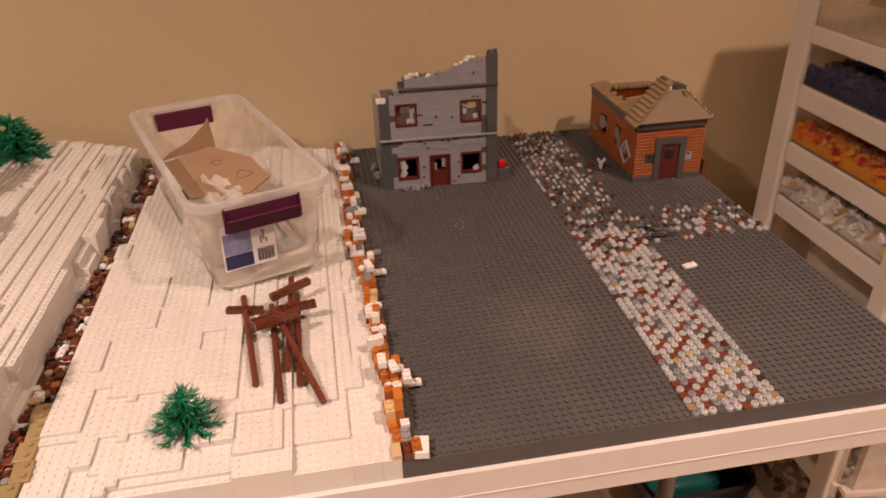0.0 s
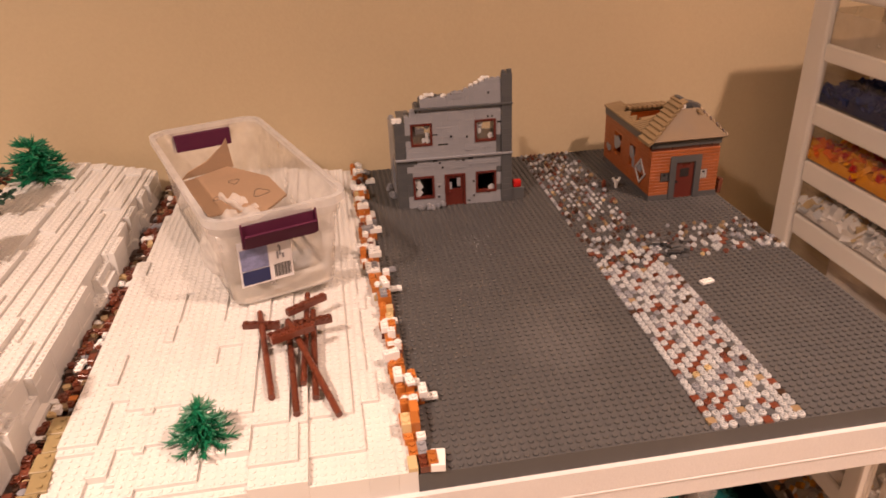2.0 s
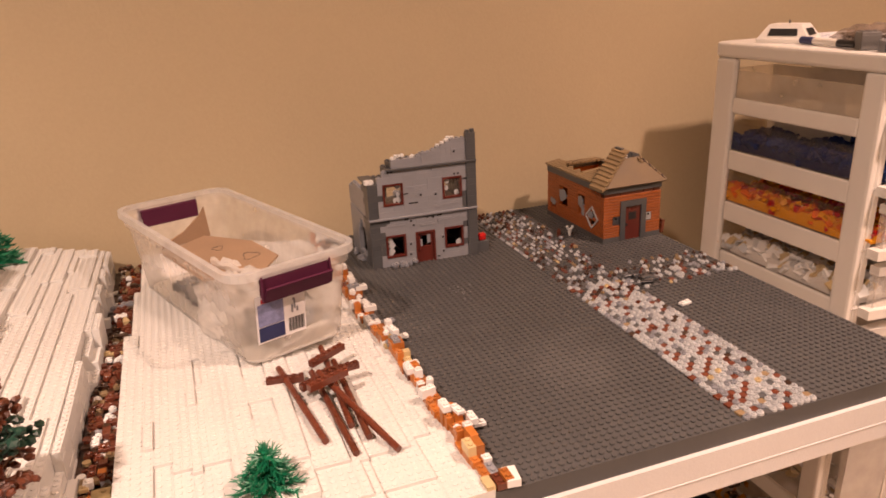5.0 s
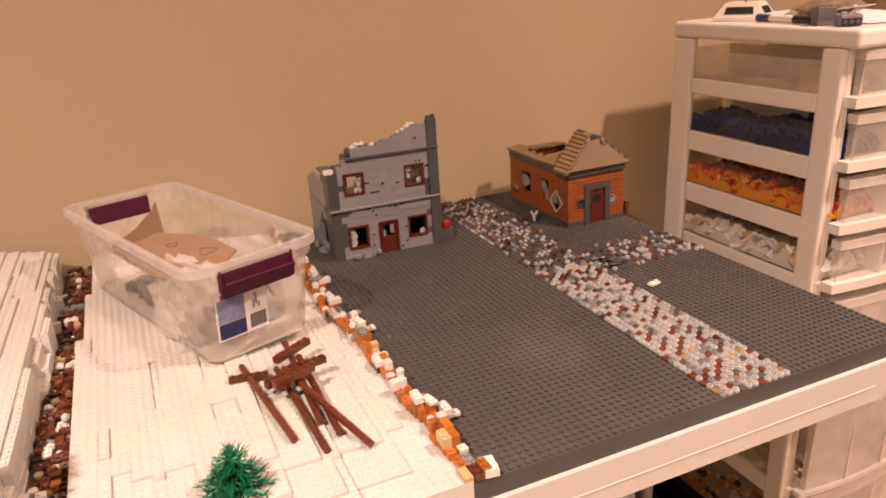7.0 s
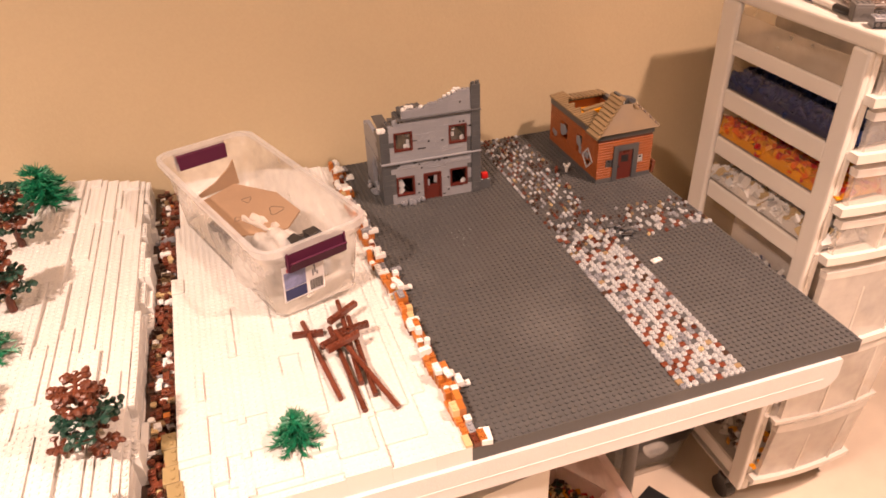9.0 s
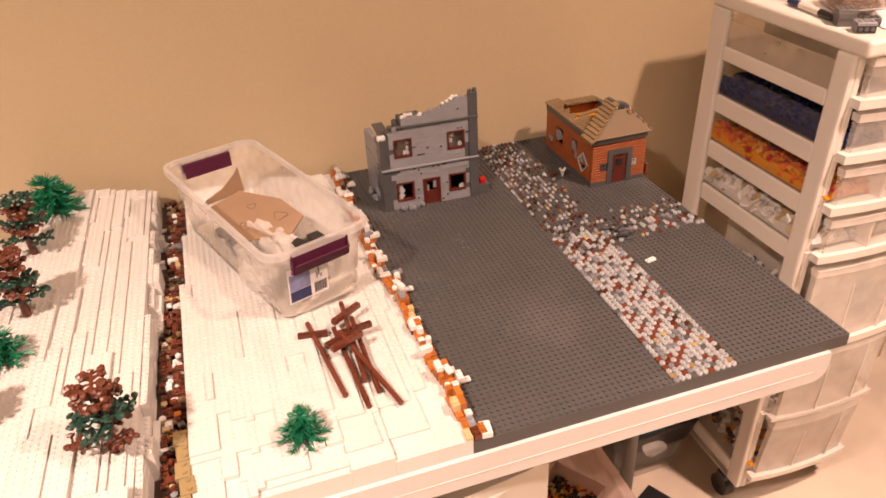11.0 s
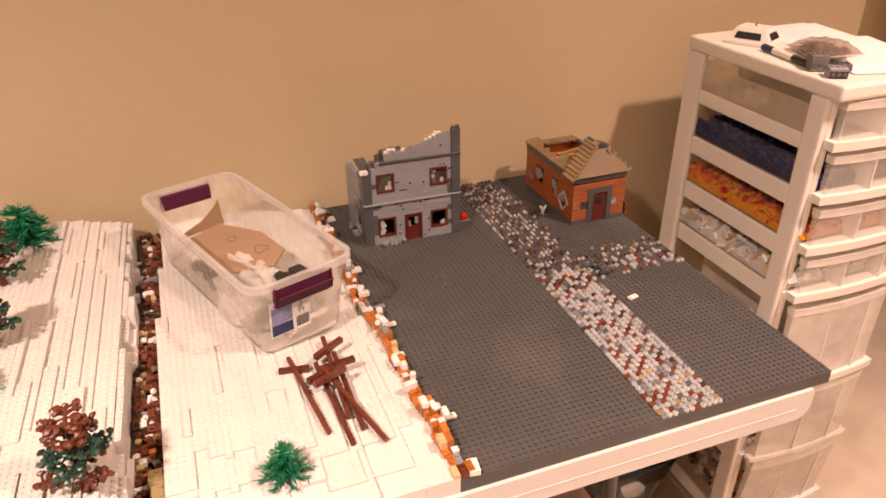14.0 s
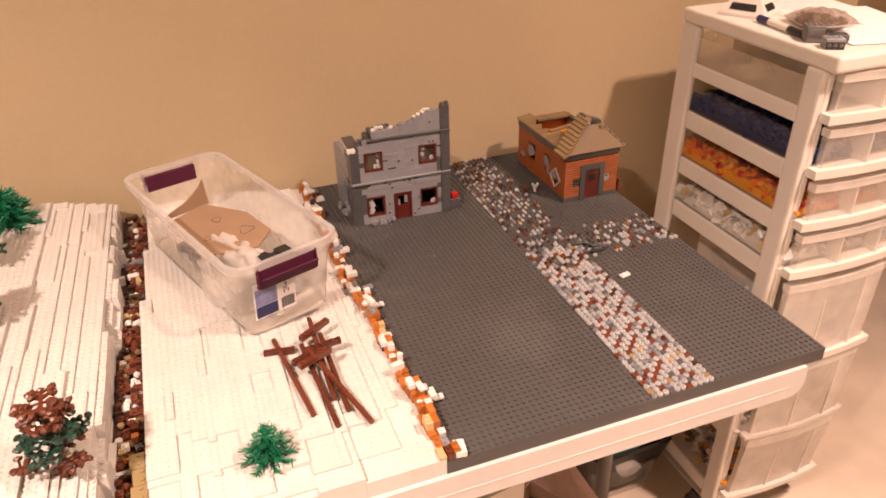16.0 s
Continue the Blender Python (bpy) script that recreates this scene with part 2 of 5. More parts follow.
def brick_mesh(nx, ny, h, mat, studs=True, round_=False):
    key = (nx, ny, round(h, 5), mat.name, studs, round_)
    if key not in MESHES:
        bm = bmesh.new()
        g = 0.00006 if mat in (M_SNOW, M_LBG) else 0.00010
        if round_:
            tube(bm, (0, 0, 0), (0, 0, h), S / 2 - g, n=10)
        else:
            c = 0.00012 if mat in (M_SNOW, M_LBG) else 0.00025
            x, y = nx * S / 2 - g, ny * S / 2 - g
            rings = []
            for z, k in ((0, 0), (h - c, 0), (h, c)):
                rings.append([bm.verts.new(p) for p in ((-x + k, -y + k, z), (x - k, -y + k, z), (x - k, y - k, z), (-x + k, y - k, z))])
            for a, b in zip(rings, rings[1:]):
                for k in range(4):
                    bm.faces.new((a[k], a[(k + 1) % 4], b[(k + 1) % 4], b[k]))
            bm.faces.new(rings[-1])
            bm.faces.new(rings[0][::-1])
        if studs:
            for i in range(nx):
                for j in range(ny):
                    stud(bm, (i + 0.5 - nx / 2) * S, (j + 0.5 - ny / 2) * S, h, n=6)
        MESHES[key] = finish(bm, "brick", mat)
    return MESHES[key]


# ---- the room ----
def slab(name, x0, x1, y0, y1, z0, z1, mat, label, category):
    bm = bmesh.new()
    box(bm, x0, x1, y0, y1, z0, z1)
    return solo(name, bm, mat, label, category, kind="structure")


slab("floor", -4.4, 2.8, -5.0, 1.4, -0.1, 0.0, M_CARPET, "beige low pile carpet floor", "floor")
slab("wall_back", -4.4, 1.38, WALL_Y, WALL_Y + 0.12, 0.0, 2.45, M_WALL, "plain wall painted in warm beige", "wall")
bm = bmesh.new()
for y0, y1, z0, z1 in ((-5.0, -0.30, 0.0, 2.45), (0.566, WALL_Y, 0.0, 2.45), (-0.2999, 0.5659, 2.03, 2.45)):
    box(bm, 1.262, 1.38, y0, y1, z0, z1)
solo("wall_right", bm, M_WALL, "beige side wall with an open doorway", "wall", kind="structure")
slab("wall_hall_end", 2.6, 2.72, -1.0, 1.3, 0.0, 2.45, M_WALL, "plain beige wall of the hall", "wall")
slab("wall_hall_far", 1.38, 2.6, 1.18, 1.3, 0.0, 2.45, M_WALL, "plain beige wall of the hall", "wall")
slab("wall_hall_near", 1.38, 2.6, -1.0, -0.88, 0.0, 2.45, M_WALL, "plain beige wall of the hall", "wall")
casing = thing("trim", "painted door casing beside the doorway", "trim", kind="structure")
bm = bmesh.new()
soft_box(bm, 1.250, 1.2618, 0.566, 0.650, 0.0, 2.03, 0.003, 1)
part("casing_board", bm, M_CASING, casing)
bm = bmesh.new()
soft_box(bm, 1.2475, 1.2498, 0.612, 0.626, 1.045, 1.098, 0.0006, 1)
part("latch_plate", bm, M_DBROWN, casing, "dark metal plate")
slab("wall_left", -4.4, -4.28, -5.0, WALL_Y, 0.0, 2.45, M_WALL, "plain side wall painted in warm beige", "wall")
slab("wall_front", -4.28, 1.262, -5.0, -4.88, 0.0, 2.45, M_WALL, "plain wall painted in warm beige", "wall")
slab("ceiling", -4.4, 2.8, -5.0, 1.4, 2.45, 2.55, M_CEIL, "flat off-white painted ceiling", "ceiling")
for (lx, ly, lz), watts, tone in LAMPS:
    lamp = thing("ceiling_lamp", "round flush ceiling lamp with a white rim", "lamp", pose(lx, ly, 2.45), "ceiling lamps")
    bm = bmesh.new()
    tube(bm, (0, 0, -0.012), (0, 0, 0), 0.085, 0.09, 32)
    part("rim", bm, M_CEIL, lamp)
    bm = bmesh.new()
    tube(bm, (0, 0, -0.016), (0, 0, -0.0125), 0.055, 0.06, 32)
    part("diffuser", bm, M_GLOW, lamp, "glowing frosted glass")
    data = bpy.data.lights.new("bulb", "AREA")
    data.shape, data.size, data.energy, data.color = "DISK", 0.14 if lx < 0 else 0.12, watts, tone
    data.spread = radians(130)
    ob = new("bulb", data)
    ob.matrix_basis = pose(lx, ly, lz)

# ---- the table ----
TX0, TX1, TY0, TY1 = -1.25, 0.486, -0.005, 0.728
table = thing("folding_table", "white moulded plastic folding table with grey steel legs", "table")


def edge_outline(low, r):
    """Front view of the table edge, with a rounded lower corner at its end."""
    pts = [(TX0, low), (TX1 - r, low)]
    pts += [(TX1 - r + r * math.sin(a), low + r - r * math.cos(a)) for a in (math.pi / 2 * k / 6 for k in range(1, 7))]
    return pts + [(TX1, TABLE_Z - 0.002), (TX1 - 0.002, TABLE_Z), (TX0, TABLE_Z)]


bm = bmesh.new()
soft_box(bm, TX0, TX1 - 0.0005, TY0 + 0.0245, TY1, 0.722, TABLE_Z - 0.0002, 0.001, 1)
part("tabletop", bm, M_TABLE, table)
bm = bmesh.new()
prism(bm, edge_outline(0.697, 0.022), "y", TY0, TY0 + 0.024)
part("front_edge", bm, M_TABLE, table)
bm = bmesh.new()
soft_box(bm, TX0, TX1 - 0.024, TY0 - 0.0006, TY0 + 0.002, 0.7135, 0.7160, 0.0008, 2)
part("edge_bead", bm, M_TABLE, table, "thin raised moulding line")
bm = bmesh.new()
soft_box(bm, TX1 - 0.024, TX1 - 0.001, TY0 + 0.0245, TY1 - 0.004, 0.700, 0.7218, 0.003, 2)
part("side_edge", bm, M_TABLE, table)
for lx, ly in ((0.44, 0.325), (-1.1, 0.46), (-1.1, 0.10)):
    bm = bmesh.new()
    tube(bm, (lx, ly, 0.012), (lx, ly, 0.7215), 0.0135, n=16)
    tube(bm, (lx, ly, 0.0), (lx, ly, 0.016), 0.0165, n=16)
    part("leg", bm, M_STEEL, table, smooth=True)

# ---- grey studded plates, two by three ----
rng = random.Random(5)
plate = thing("baseplate", "dark grey studded toy baseplate lying on the table", "baseplate", pose(0, 0, ZT), "grey baseplates")
bm = bmesh.new()
box(bm, 0.00002, 0.25598, 0.00002, 0.23998, TABLE_Z - ZT + 0.0001, 0)
part("plate", bm, M_DBG, plate)
bm = bmesh.new()
for i in range(32):
    for j in range(30):
        stud(bm, (i + 0.5) * S, (j + 0.5) * S, 0)
part("studs", bm, M_DBG, plate, kind="stuff")
for i in range(2):
    for j in range(3):
        if i or j:
            copy_thing(plate, pose(i * 0.256, j * 0.240, ZT))

# ---- pebble road of small round pieces ----
road = thing("pebble_road", "road of white, grey and brown round toy pieces laid on grey plates", "road", pose(0, 0, ZT))
BASE_BITS = ((M_RBROWN, 46), (M_DBROWN, 12), (M_TAN, 7), (M_LTAN, 1), (M_DBGP, 32), (M_LBG, 6))
PEBBLES = ((M_PALE, 80), (M_LBG, 15), (M_LTAN, 1), (M_RBROWN, 3))
FAR_PEBBLES = ((M_PALE, 26), (M_LBG, 14), (M_RBROWN, 19), (M_DBROWN, 20), (M_TAN, 11), (M_LTAN, 1), (M_DBGP, 10))


def draw(table_, r):
    k = r.uniform(0, sum(w for _, w in table_))
    for mat, w in table_:
        k -= w
        if k <= 0:
            return mat
    return table_[0][0]


def pebble(bm, x, y, z, k=1.0, n=10):
    """A round plate with a hollow stud."""
    levels = ((0.0037 * k, 0.0), (0.0037 * k, 0.0025), (0.0034 * k, 0.0029), (0.0024 * k, 0.0029), (0.0023 * k, 0.0042), (0.0014 * k, 0.0042), (0.0013 * k, 0.0016))
    rings = [[bm.verts.new((x + r * math.cos(i * math.tau / n), y + r * math.sin(i * math.tau / n), z + h)) for i in range(n)] for r, h in levels]
    for lo, hi in zip(rings, rings[1:]):
        for i in range(n):
            bm.faces.new((lo[i], lo[(i + 1) % n], hi[(i + 1) % n], hi[i]))
    bm.faces.new(rings[-1])


def pebble_mesh(mat):
    key = ("pebble", mat.name)
    if key not in MESHES:
        bm = bmesh.new()
        pebble(bm, 0, 0, 0)
        MESHES[key] = finish(bm, "round_plate", mat)
    return MESHES[key]


spots = []
for j in range(90):
    y = (j + 0.5) * S
    left, right = 32, 43 + rng.choice((0, 0, 0, 0, 0, 1, -1)) * (j > 44)
    for i in range(left, right):
        spots.append((i, j))
    if 38 <= j <= 49:
        for i in range(right, 64):
            if rng.random() < (0.75 if 40 <= j <= 47 else 0.5):
                spots.append((i, j))
loose, count, gaps = {}, 0, set()


def lay(kind_, mat, x, y, z):
    loose.setdefault((kind_, mat.name), (kind_, mat, []))[2].append((x, y, z))


for i, j in spots:
    x, y = (i + 0.5) * S + rng.uniform(-0.0002, 0.0002), (j + 0.5) * S + rng.uniform(-0.0002, 0.0002)
    x += 0.020 * y * (1 if i < 43 else max(0.0, (64 - i) / 21))
    near = j < 36 or (j < 44 and rng.random() < 0.6)
    if near:
        if (i - 1, j) not in gaps and (i, j - 1) not in gaps and rng.random() < 0.37:
            gaps.add((i, j))
            lay("base", draw(BASE_BITS, rng), x, y, 0.0002)
        else:
            mat = draw(PEBBLES, rng)
            if count < 290:
                count += 1
                piece("round_plate", pebble_mesh(mat), road, pose(x, y, 0.0004, 0, 0, rng.uniform(0, 45)))
            else:
                lay("round", mat, x, y, 0.0004)
    else:
        if rng.random() < 0.66:
            lay("small", draw(FAR_PEBBLES, rng), x, y, -0.0006)
        if rng.random() < 0.05:
            lay("round", draw(FAR_PEBBLES, rng), x + 0.004, y, 0.0030)
for kind_, mat, places in loose.values():
    bm = bmesh.new()
    for x, y, z in places:
        if kind_ != "base":
            pebble(bm, x, y, z, 1.0 if kind_ == "round" else 0.78)
        else:
            box(bm, x - 0.0039, x + 0.0039, y - 0.0039, y + 0.0039, z, z + 0.0020)
    part("round_plates" if kind_ != "base" else "square_plates", bm, mat, road, kind="stuff")

# ---- snow field: long white plates in low steps ----
def steps(name, label, x0, x1, y1, height, widths, lengths, seed, chance, m, beyond=None):
    """White plates of mixed sizes laid beside one another, each with its own level."""
    r = random.Random(seed)
    field = thing(name, label, "snow", m)
    tops = []
    n = round((x1 - x0) / S)
    free = [[beyond is None or not beyond(x0 + (i + 0.5) * S, (j + 0.5) * S) for i in range(n)] for j in range(y1)]
    for j in range(y1):
        for i in range(n):
            if not free[j][i]:
                continue
            want, l = r.choice(widths), r.choice(lengths)
            if chance < 0.4 and r.random() < 0.3:
                want, l = l, want
            w = 1
            while w < want and i + w < n and free[j][i + w]:
                w += 1
            l = min(l if j else r.randint(1, l), y1 - j)
            while any(not free[b][a] for b in range(j, j + l) for a in range(i, i + w)):
                l -= 1
            for b in range(j, j + l):
                for a in range(i, i + w):
                    free[b][a] = False
            xm, ym = x0 + (i + w / 2) * S, (j + l / 2) * S
            z = TABLE_Z + P * max(1, round((height(xm, ym) - TABLE_Z) / P) + (r.choice((-1, 1)) if r.random() < chance else 0))
            tops.append((i, j, w, l, z + r.uniform(-0.00012, 0.00012)))
    sizes = {}
    for i, j, w, l, z in tops:
        key = (w, l, round((z - TABLE_Z) / P))
        if key not in sizes:
            sizes[key] = brick_mesh(w, l, key[2] * P - 0.0003, M_SNOW, False)
        piece("plate", sizes[key], field, pose(x0 + (i + w / 2) * S, (j + l / 2) * S, z - key[2] * P + 0.0003))
    bm = bmesh.new()
    for i, j, w, l, z in tops:
        for a in range(w):
            for b in range(l):
                stud(bm, x0 + (i + a + 0.5) * S, (j + b + 0.5) * S, z - 0.0001, h=0.0011, n=8)
    part("studs", bm, M_SNOW, field, kind="stuff")
    return field


def field_height(x, y):
    return 0.7645 + 0.0145 * min(1.0, max(0.0, (-x - 0.02) / 0.11)) * min(1.0, 0.30 + y * 7)


def field_edge(y):
    f = min(1.0, max(0.0, (y - 0.25) / 0.40))
    return -0.298 + 0.016 * f * f * (3 - 2 * f)


BANK = pose(-0.336, 0.12, 0, 0, 0, -1.5) @ pose(0.336, -0.12, 0)   # the bank runs a little askew


def bank_height(x, y):
    """Long steps up from the cliff, then level ground under the trees."""
    return 0.8015 + 0.0215 * min(1.0, max(0.0, (-0.348 - x + 0.012 * math.sin(y * 9 + 1)) / 0.105))


steps("snow_field", "field of white studded toy plates laid as snow on the table", -0.304, 0.0, 90, field_height, (1, 2, 3, 4, 6), (4, 6, 6, 8, 12), 11, 0.08, pose(0, 0, 0), lambda x, y: x < field_edge(y))
steps("snow_bank", "high bank of white studded toy plates in long steps", -0.528, -0.344, 88, bank_height, (1, 2, 2, 3, 4), (8, 12, 16, 20, 28), 12, 0.035, BANK)

# ---- cliff of the bank and the rubble filled ditch below it ----
rng = random.Random(21)
cliff = thing("snow_cliff", "steep broken edge of white toy bricks along the snow bank", "cliff", BANK)
j = 0
while j < 88:
    l = rng.choice((2, 3, 4, 6))
    l = min(l, 88 - j)
    out = 1 if 6 < j < 14 or 44 < j < 52 else rng.choice((0, 0, 0, 0, 0, 1))
    top = rng.randint(-1, 1)
    z = TABLE_Z + 0.0003
    rows = 6 if out == 0 else rng.choice((3, 4, 5, 6))
    for k in range(rows):
        piece("brick", brick_mesh(1, l, B, M_SNOW, k == rows - 1), cliff, pose(-0.340 + rng.uniform(-0.0006, 0.0006), (j + l / 2) * S, z))
        if out:
            if k < rows - 1 or rng.random() < 0.6:
                w = max(1, l - rng.randint(0, 2))
                piece("brick", brick_mesh(1, w, B, M_SNOW, k == rows - 1), cliff, pose(-0.3318, (j + w / 2) * S, z))
        z += B
    j += l
ditch = thing("rubble_ditch", "narrow ditch filled with brown, tan and grey toy pieces", "rubble")
RUBBLE = ((M_RBROWN, 62), (M_DBROWN, 18), (M_TAN, 8), (M_LTAN, 5), (M_LBG, 5), (M_WHITE, 8), (M_ORANGE, 3))
for j in range(90):
    for i in range(4):
        if rng.random() < 0.90:
            mat = draw(RUBBLE, rng)
            nx, ny = rng.choice(((1, 1), (1, 1), (1, 1), (1, 1), (1, 2)))
            h = rng.choice((P, P, P, 2 * P))
            m = pose(field_edge(j * S) - 0.0050 - i * S * 0.86 + rng.uniform(-0.002, 0.002), (j + 0.5) * S + rng.uniform(-0.002, 0.002), TABLE_Z + 0.0145 + rng.choice((P, 2 * P, 2 * P, 3 * P)), 0, 0, rng.choice((0, 90, 90, 15)))
            piece("brick", brick_mesh(nx, ny, h, mat, rng.random() < 0.75, nx * ny == 1 and rng.random() < 0.4), ditch, m)
bm = bmesh.new()
box(bm, -0.3385, -0.2825, 0.0, 0.72, TABLE_Z + 0.0001, TABLE_Z + 0.0165)
part("bed", bm, M_DBROWN, ditch)
tan_edge = thing("tan_plates", "dark tan toy plates with holes along the ditch", "plate")
for n, (x, y) in enumerate(((-0.305, 0.012), (-0.300, 0.036), (-0.304, 0.060), (-0.302, 0.084), (-0.305, 0.108))):
    bm = bmesh.new()
    soft_box(bm, -0.008, 0.008, -0.0115, 0.0115, 0, P * 2, 0.0004, 1)
    for a in (-1, 1):
        tube(bm, (0.002, a * 0.006, 2 * P), (0.002, a * 0.006, 2 * P + 0.0017), 0.0024, 0.0022, 10)
    ob = part("plate", bm, M_DTAN, tan_edge)
    ob.matrix_basis = pose(x, y, 0.7700, 0, 0, (n % 2) * 4)

# ---- ruined brick edge between the snow and the grey plates ----
rng = random.Random(33)
ruin = thing("ruined_wall", "low ruined wall of orange and white toy bricks at the snow's edge", "wall")
j = 0
while j < 90:
    w = 0.5 * math.sin(j * 0.23) + 0.4 * math.sin(j * 0.61 + 1)
    l = rng.choice((1, 1, 2))
    base = (0.5 * w - 1.4 * max(0.0, min(1.0, (j - 22) / 24))) * S + 0.003
    n_up = rng.choice((1, 1, 2))
    for i in range(rng.choice((2, 2, 3))):
        z = ZT + 0.0012
        x = base + (i - 0.9) * S + rng.uniform(-0.001, 0.001)
        for k in range(n_up if i < 2 else 1):
            mat = M_ORANGE if rng.random() < 0.72 else rng.choice((M_LBG, M_WHITE, M_RBROWN, M_LTAN))
            h = rng.choice((B, B, 2 * P))
            piece("brick", brick_mesh(1, l, h, mat, rng.random() < 0.7), ruin, pose(x, (j + l / 2) * S, z))
            z += h
            if rng.random() < 0.45:
                break
        if rng.random() < 0.25:
            nx, ny = rng.choice(((1, 1), (1, 2), (2, 1), (1, 2)))
            mat = M_WHITE if rng.random() < 0.85 else M_LBG
            piece("plate", brick_mesh(nx, ny, P if rng.random() < 0.35 else 2 * P if rng.random() < 0.6 else B, mat, True, nx * ny == 1 and rng.random() < 0.4), ruin,
                  pose(x + rng.choice((0, 0.003)), (j + l / 2) * S, z + 0.0002, 0, 0, rng.choice((0, 0, 0, 12))))
    if rng.random() < 0.07:
        mat = M_WHITE if rng.random() < 0.7 else M_LBG
        nx, ny = rng.choice(((2, 1), (2, 1), (2, 2), (3, 1)))
        piece("plate", brick_mesh(nx, ny, P, mat, True), ruin, pose(base + (1.6 + nx / 4) * S, (j + ny / 2) * S, ZT + rng.choice((0.0017, 0.0049)), 0, 0, rng.choice((0, 0, 8))))
    j += l

bm = bmesh.new()
soft_box(bm, -0.006, 0.006, -0.010, 0.010, 0, 0.0075, 0.0004, 1)
piece("plate", finish(bm, "plate", M_WHITE), ruin, pose(0.0180, 0.008, ZT + 0.0020, 0, 0, -8))

# ---- grey ruined house ----
def facade_cells(nx, nz, holes, top):
    """Rows of bricks as (start, length, row), left out where a hole or the broken top is."""
    r = random.Random(nx * 100 + nz)
    for k in range(nz):
        i = 0
        while i < nx:
            if any(a <= i < b and c <= k < d for a, b, c, d in holes) or k >= top(i):
                i += 1
                continue
            want = r.choice((1, 2, 2, 3, 4))
            l = 0
            while l < want and i + l < nx and not any(a <= i + l < b and c <= k < d for a, b, c, d in holes) and k < top(i + l):
                l += 1
            yield i, l, k
            i += l


def window(parent, x, y, z, w, h, mat, label):
    bm = bmesh.new()
    t = 0.0029
    for a, b, c, d in ((0, w, 0, t), (0, w, h - t, h), (0, t, t, h - t), (w - t, w, t, h - t)):
        box(bm, x + a, x + b, y - 0.001, y + 0.0065, z + c, z + d)
    return part("window_frame", bm, mat, parent, label)


HX, HY = 0.044, 0.541
house = thing("ruined_house", "grey ruined toy brick house with red brown windows and door", "toy house", pose(HX, HY, ZT + 0.001, 0, 0, -1.5) @ Matrix.Diagonal((0.955, 0.955, 0.965, 1)))
N = 22
ROW = 0.0096
ROW1, ROW2 = 0.0090, 0.0084   # the upper storeys are laid of mixed plates
L1, L2 = 8 * ROW + P, 8 * ROW + 8 * ROW1 + 2 * P
low_holes = ((3, 7, 1, 6), (9, 13, 0, 6), (15, 19, 1, 6))
high_holes = ((3, 7, 2, 6), (15, 19, 2, 6))
BROKEN = ((5, 8, 4), (8, 10, 4), (10, 11, 5), (11, 13, 6), (13, 14, 7), (14, 15, 8), (15, 16, 9), (16, 17, 10), (17, 20, 11))   # from stud, to stud, plates high


def high_top(i):
    return 6 if i < 2 else 6.6 if i < 3 else 8


for level, holes, z0, nz, row, top in ((0, low_holes, 0.0, 8, ROW, lambda i: 8), (1, high_holes, L1, 8, ROW1, high_top)):
    for i, l, k in facade_cells(N - 2, nz, holes, top):
        rr = random.Random(i * 31 + k * 7 + level)
        dark = i < 2 or (level == 0 and i < 3 and rr.random() < 0.6) or (level < 2 and i + l > 19 and rr.random() < 0.35)
        deep = rr.choice((0, 0, 0, 0, 0, 0, 0.0003, -0.0002))
        piece("brick", brick_mesh(l, 1, row - 0.00003, M_DBGP if dark else M_LBG, k == nz - 1 or k + 1 >= top(i)), house, pose((i + l / 2) * S, 0.004 + deep, z0 + k * row))
for z0, nz, row in ((0.0, 8, ROW), (L1, 8, ROW1), (L2, 5, ROW2)):
    for k in range(nz):
        piece("brick", brick_mesh(2, 1, row - 0.00005, M_DBGP, False), house, pose(21 * S, 0.0018, z0 + k * row))
for a, b, n in BROKEN:
    z = L2
    for h in [B] * (n // 3) + [P] * (n % 3):
        piece("brick", brick_mesh(b - a, 1, h - 0.00003, M_LBG, z + h > L2 + (n - 0.5) * P), house, pose((a + b) / 2 * S, 0.004, z))
        z += h
# thin plates that fill up round the windows and over the door
for a, z0, z1 in ((3, ROW, 0.0146), (3, 0.0508, 6 * ROW), (9, 0.0537, 6 * ROW), (9, 0.0510, 0.0537), (15, ROW, 0.0137), (15, 0.0137, 0.0176), (15, 0.0516, 6 * ROW), (3, L1 + 0.0521, L1 + 6 * ROW1), (15, L1 + 0.0521, L1 + 6 * ROW1)):
    piece("plate", brick_mesh(4, 1, z1 - z0 - 0.00005, M_LBG, False), house, pose((a + 2) * S, 0.0040, z0))
# plates laid edge out, proud of the bricks
r = random.Random(14)
for a, b, z0, n in ((7.9, 11.2, 0.1085, 5), (13.0, 15.4, 0.0860, 3), (3.3, 7.2, 0.0640, 3), (9.3, 13.0, 0.0590, 4), (10.8, 13.6, 0.1655, 3), (13.6, 19.6, 0.0630, 2), (16.2, 19.0, 0.0880, 2)):
    for k in range(n):
        w0 = r.choice((0.0, 0.0, 0.4, 0.8))
        w1 = r.choice((0.0, 0.0, 0.5, 1.0))
        piece("plate", brick_mesh(1, 1, P * 0.86, M_LBG, False), house, pose((a + w0 + b - w1) / 2 * S, 0.0040 - r.uniform(0.0003, 0.0009), z0 + k * P) @ Matrix.Diagonal((b - w1 - a - w0, 1, 1, 1)))
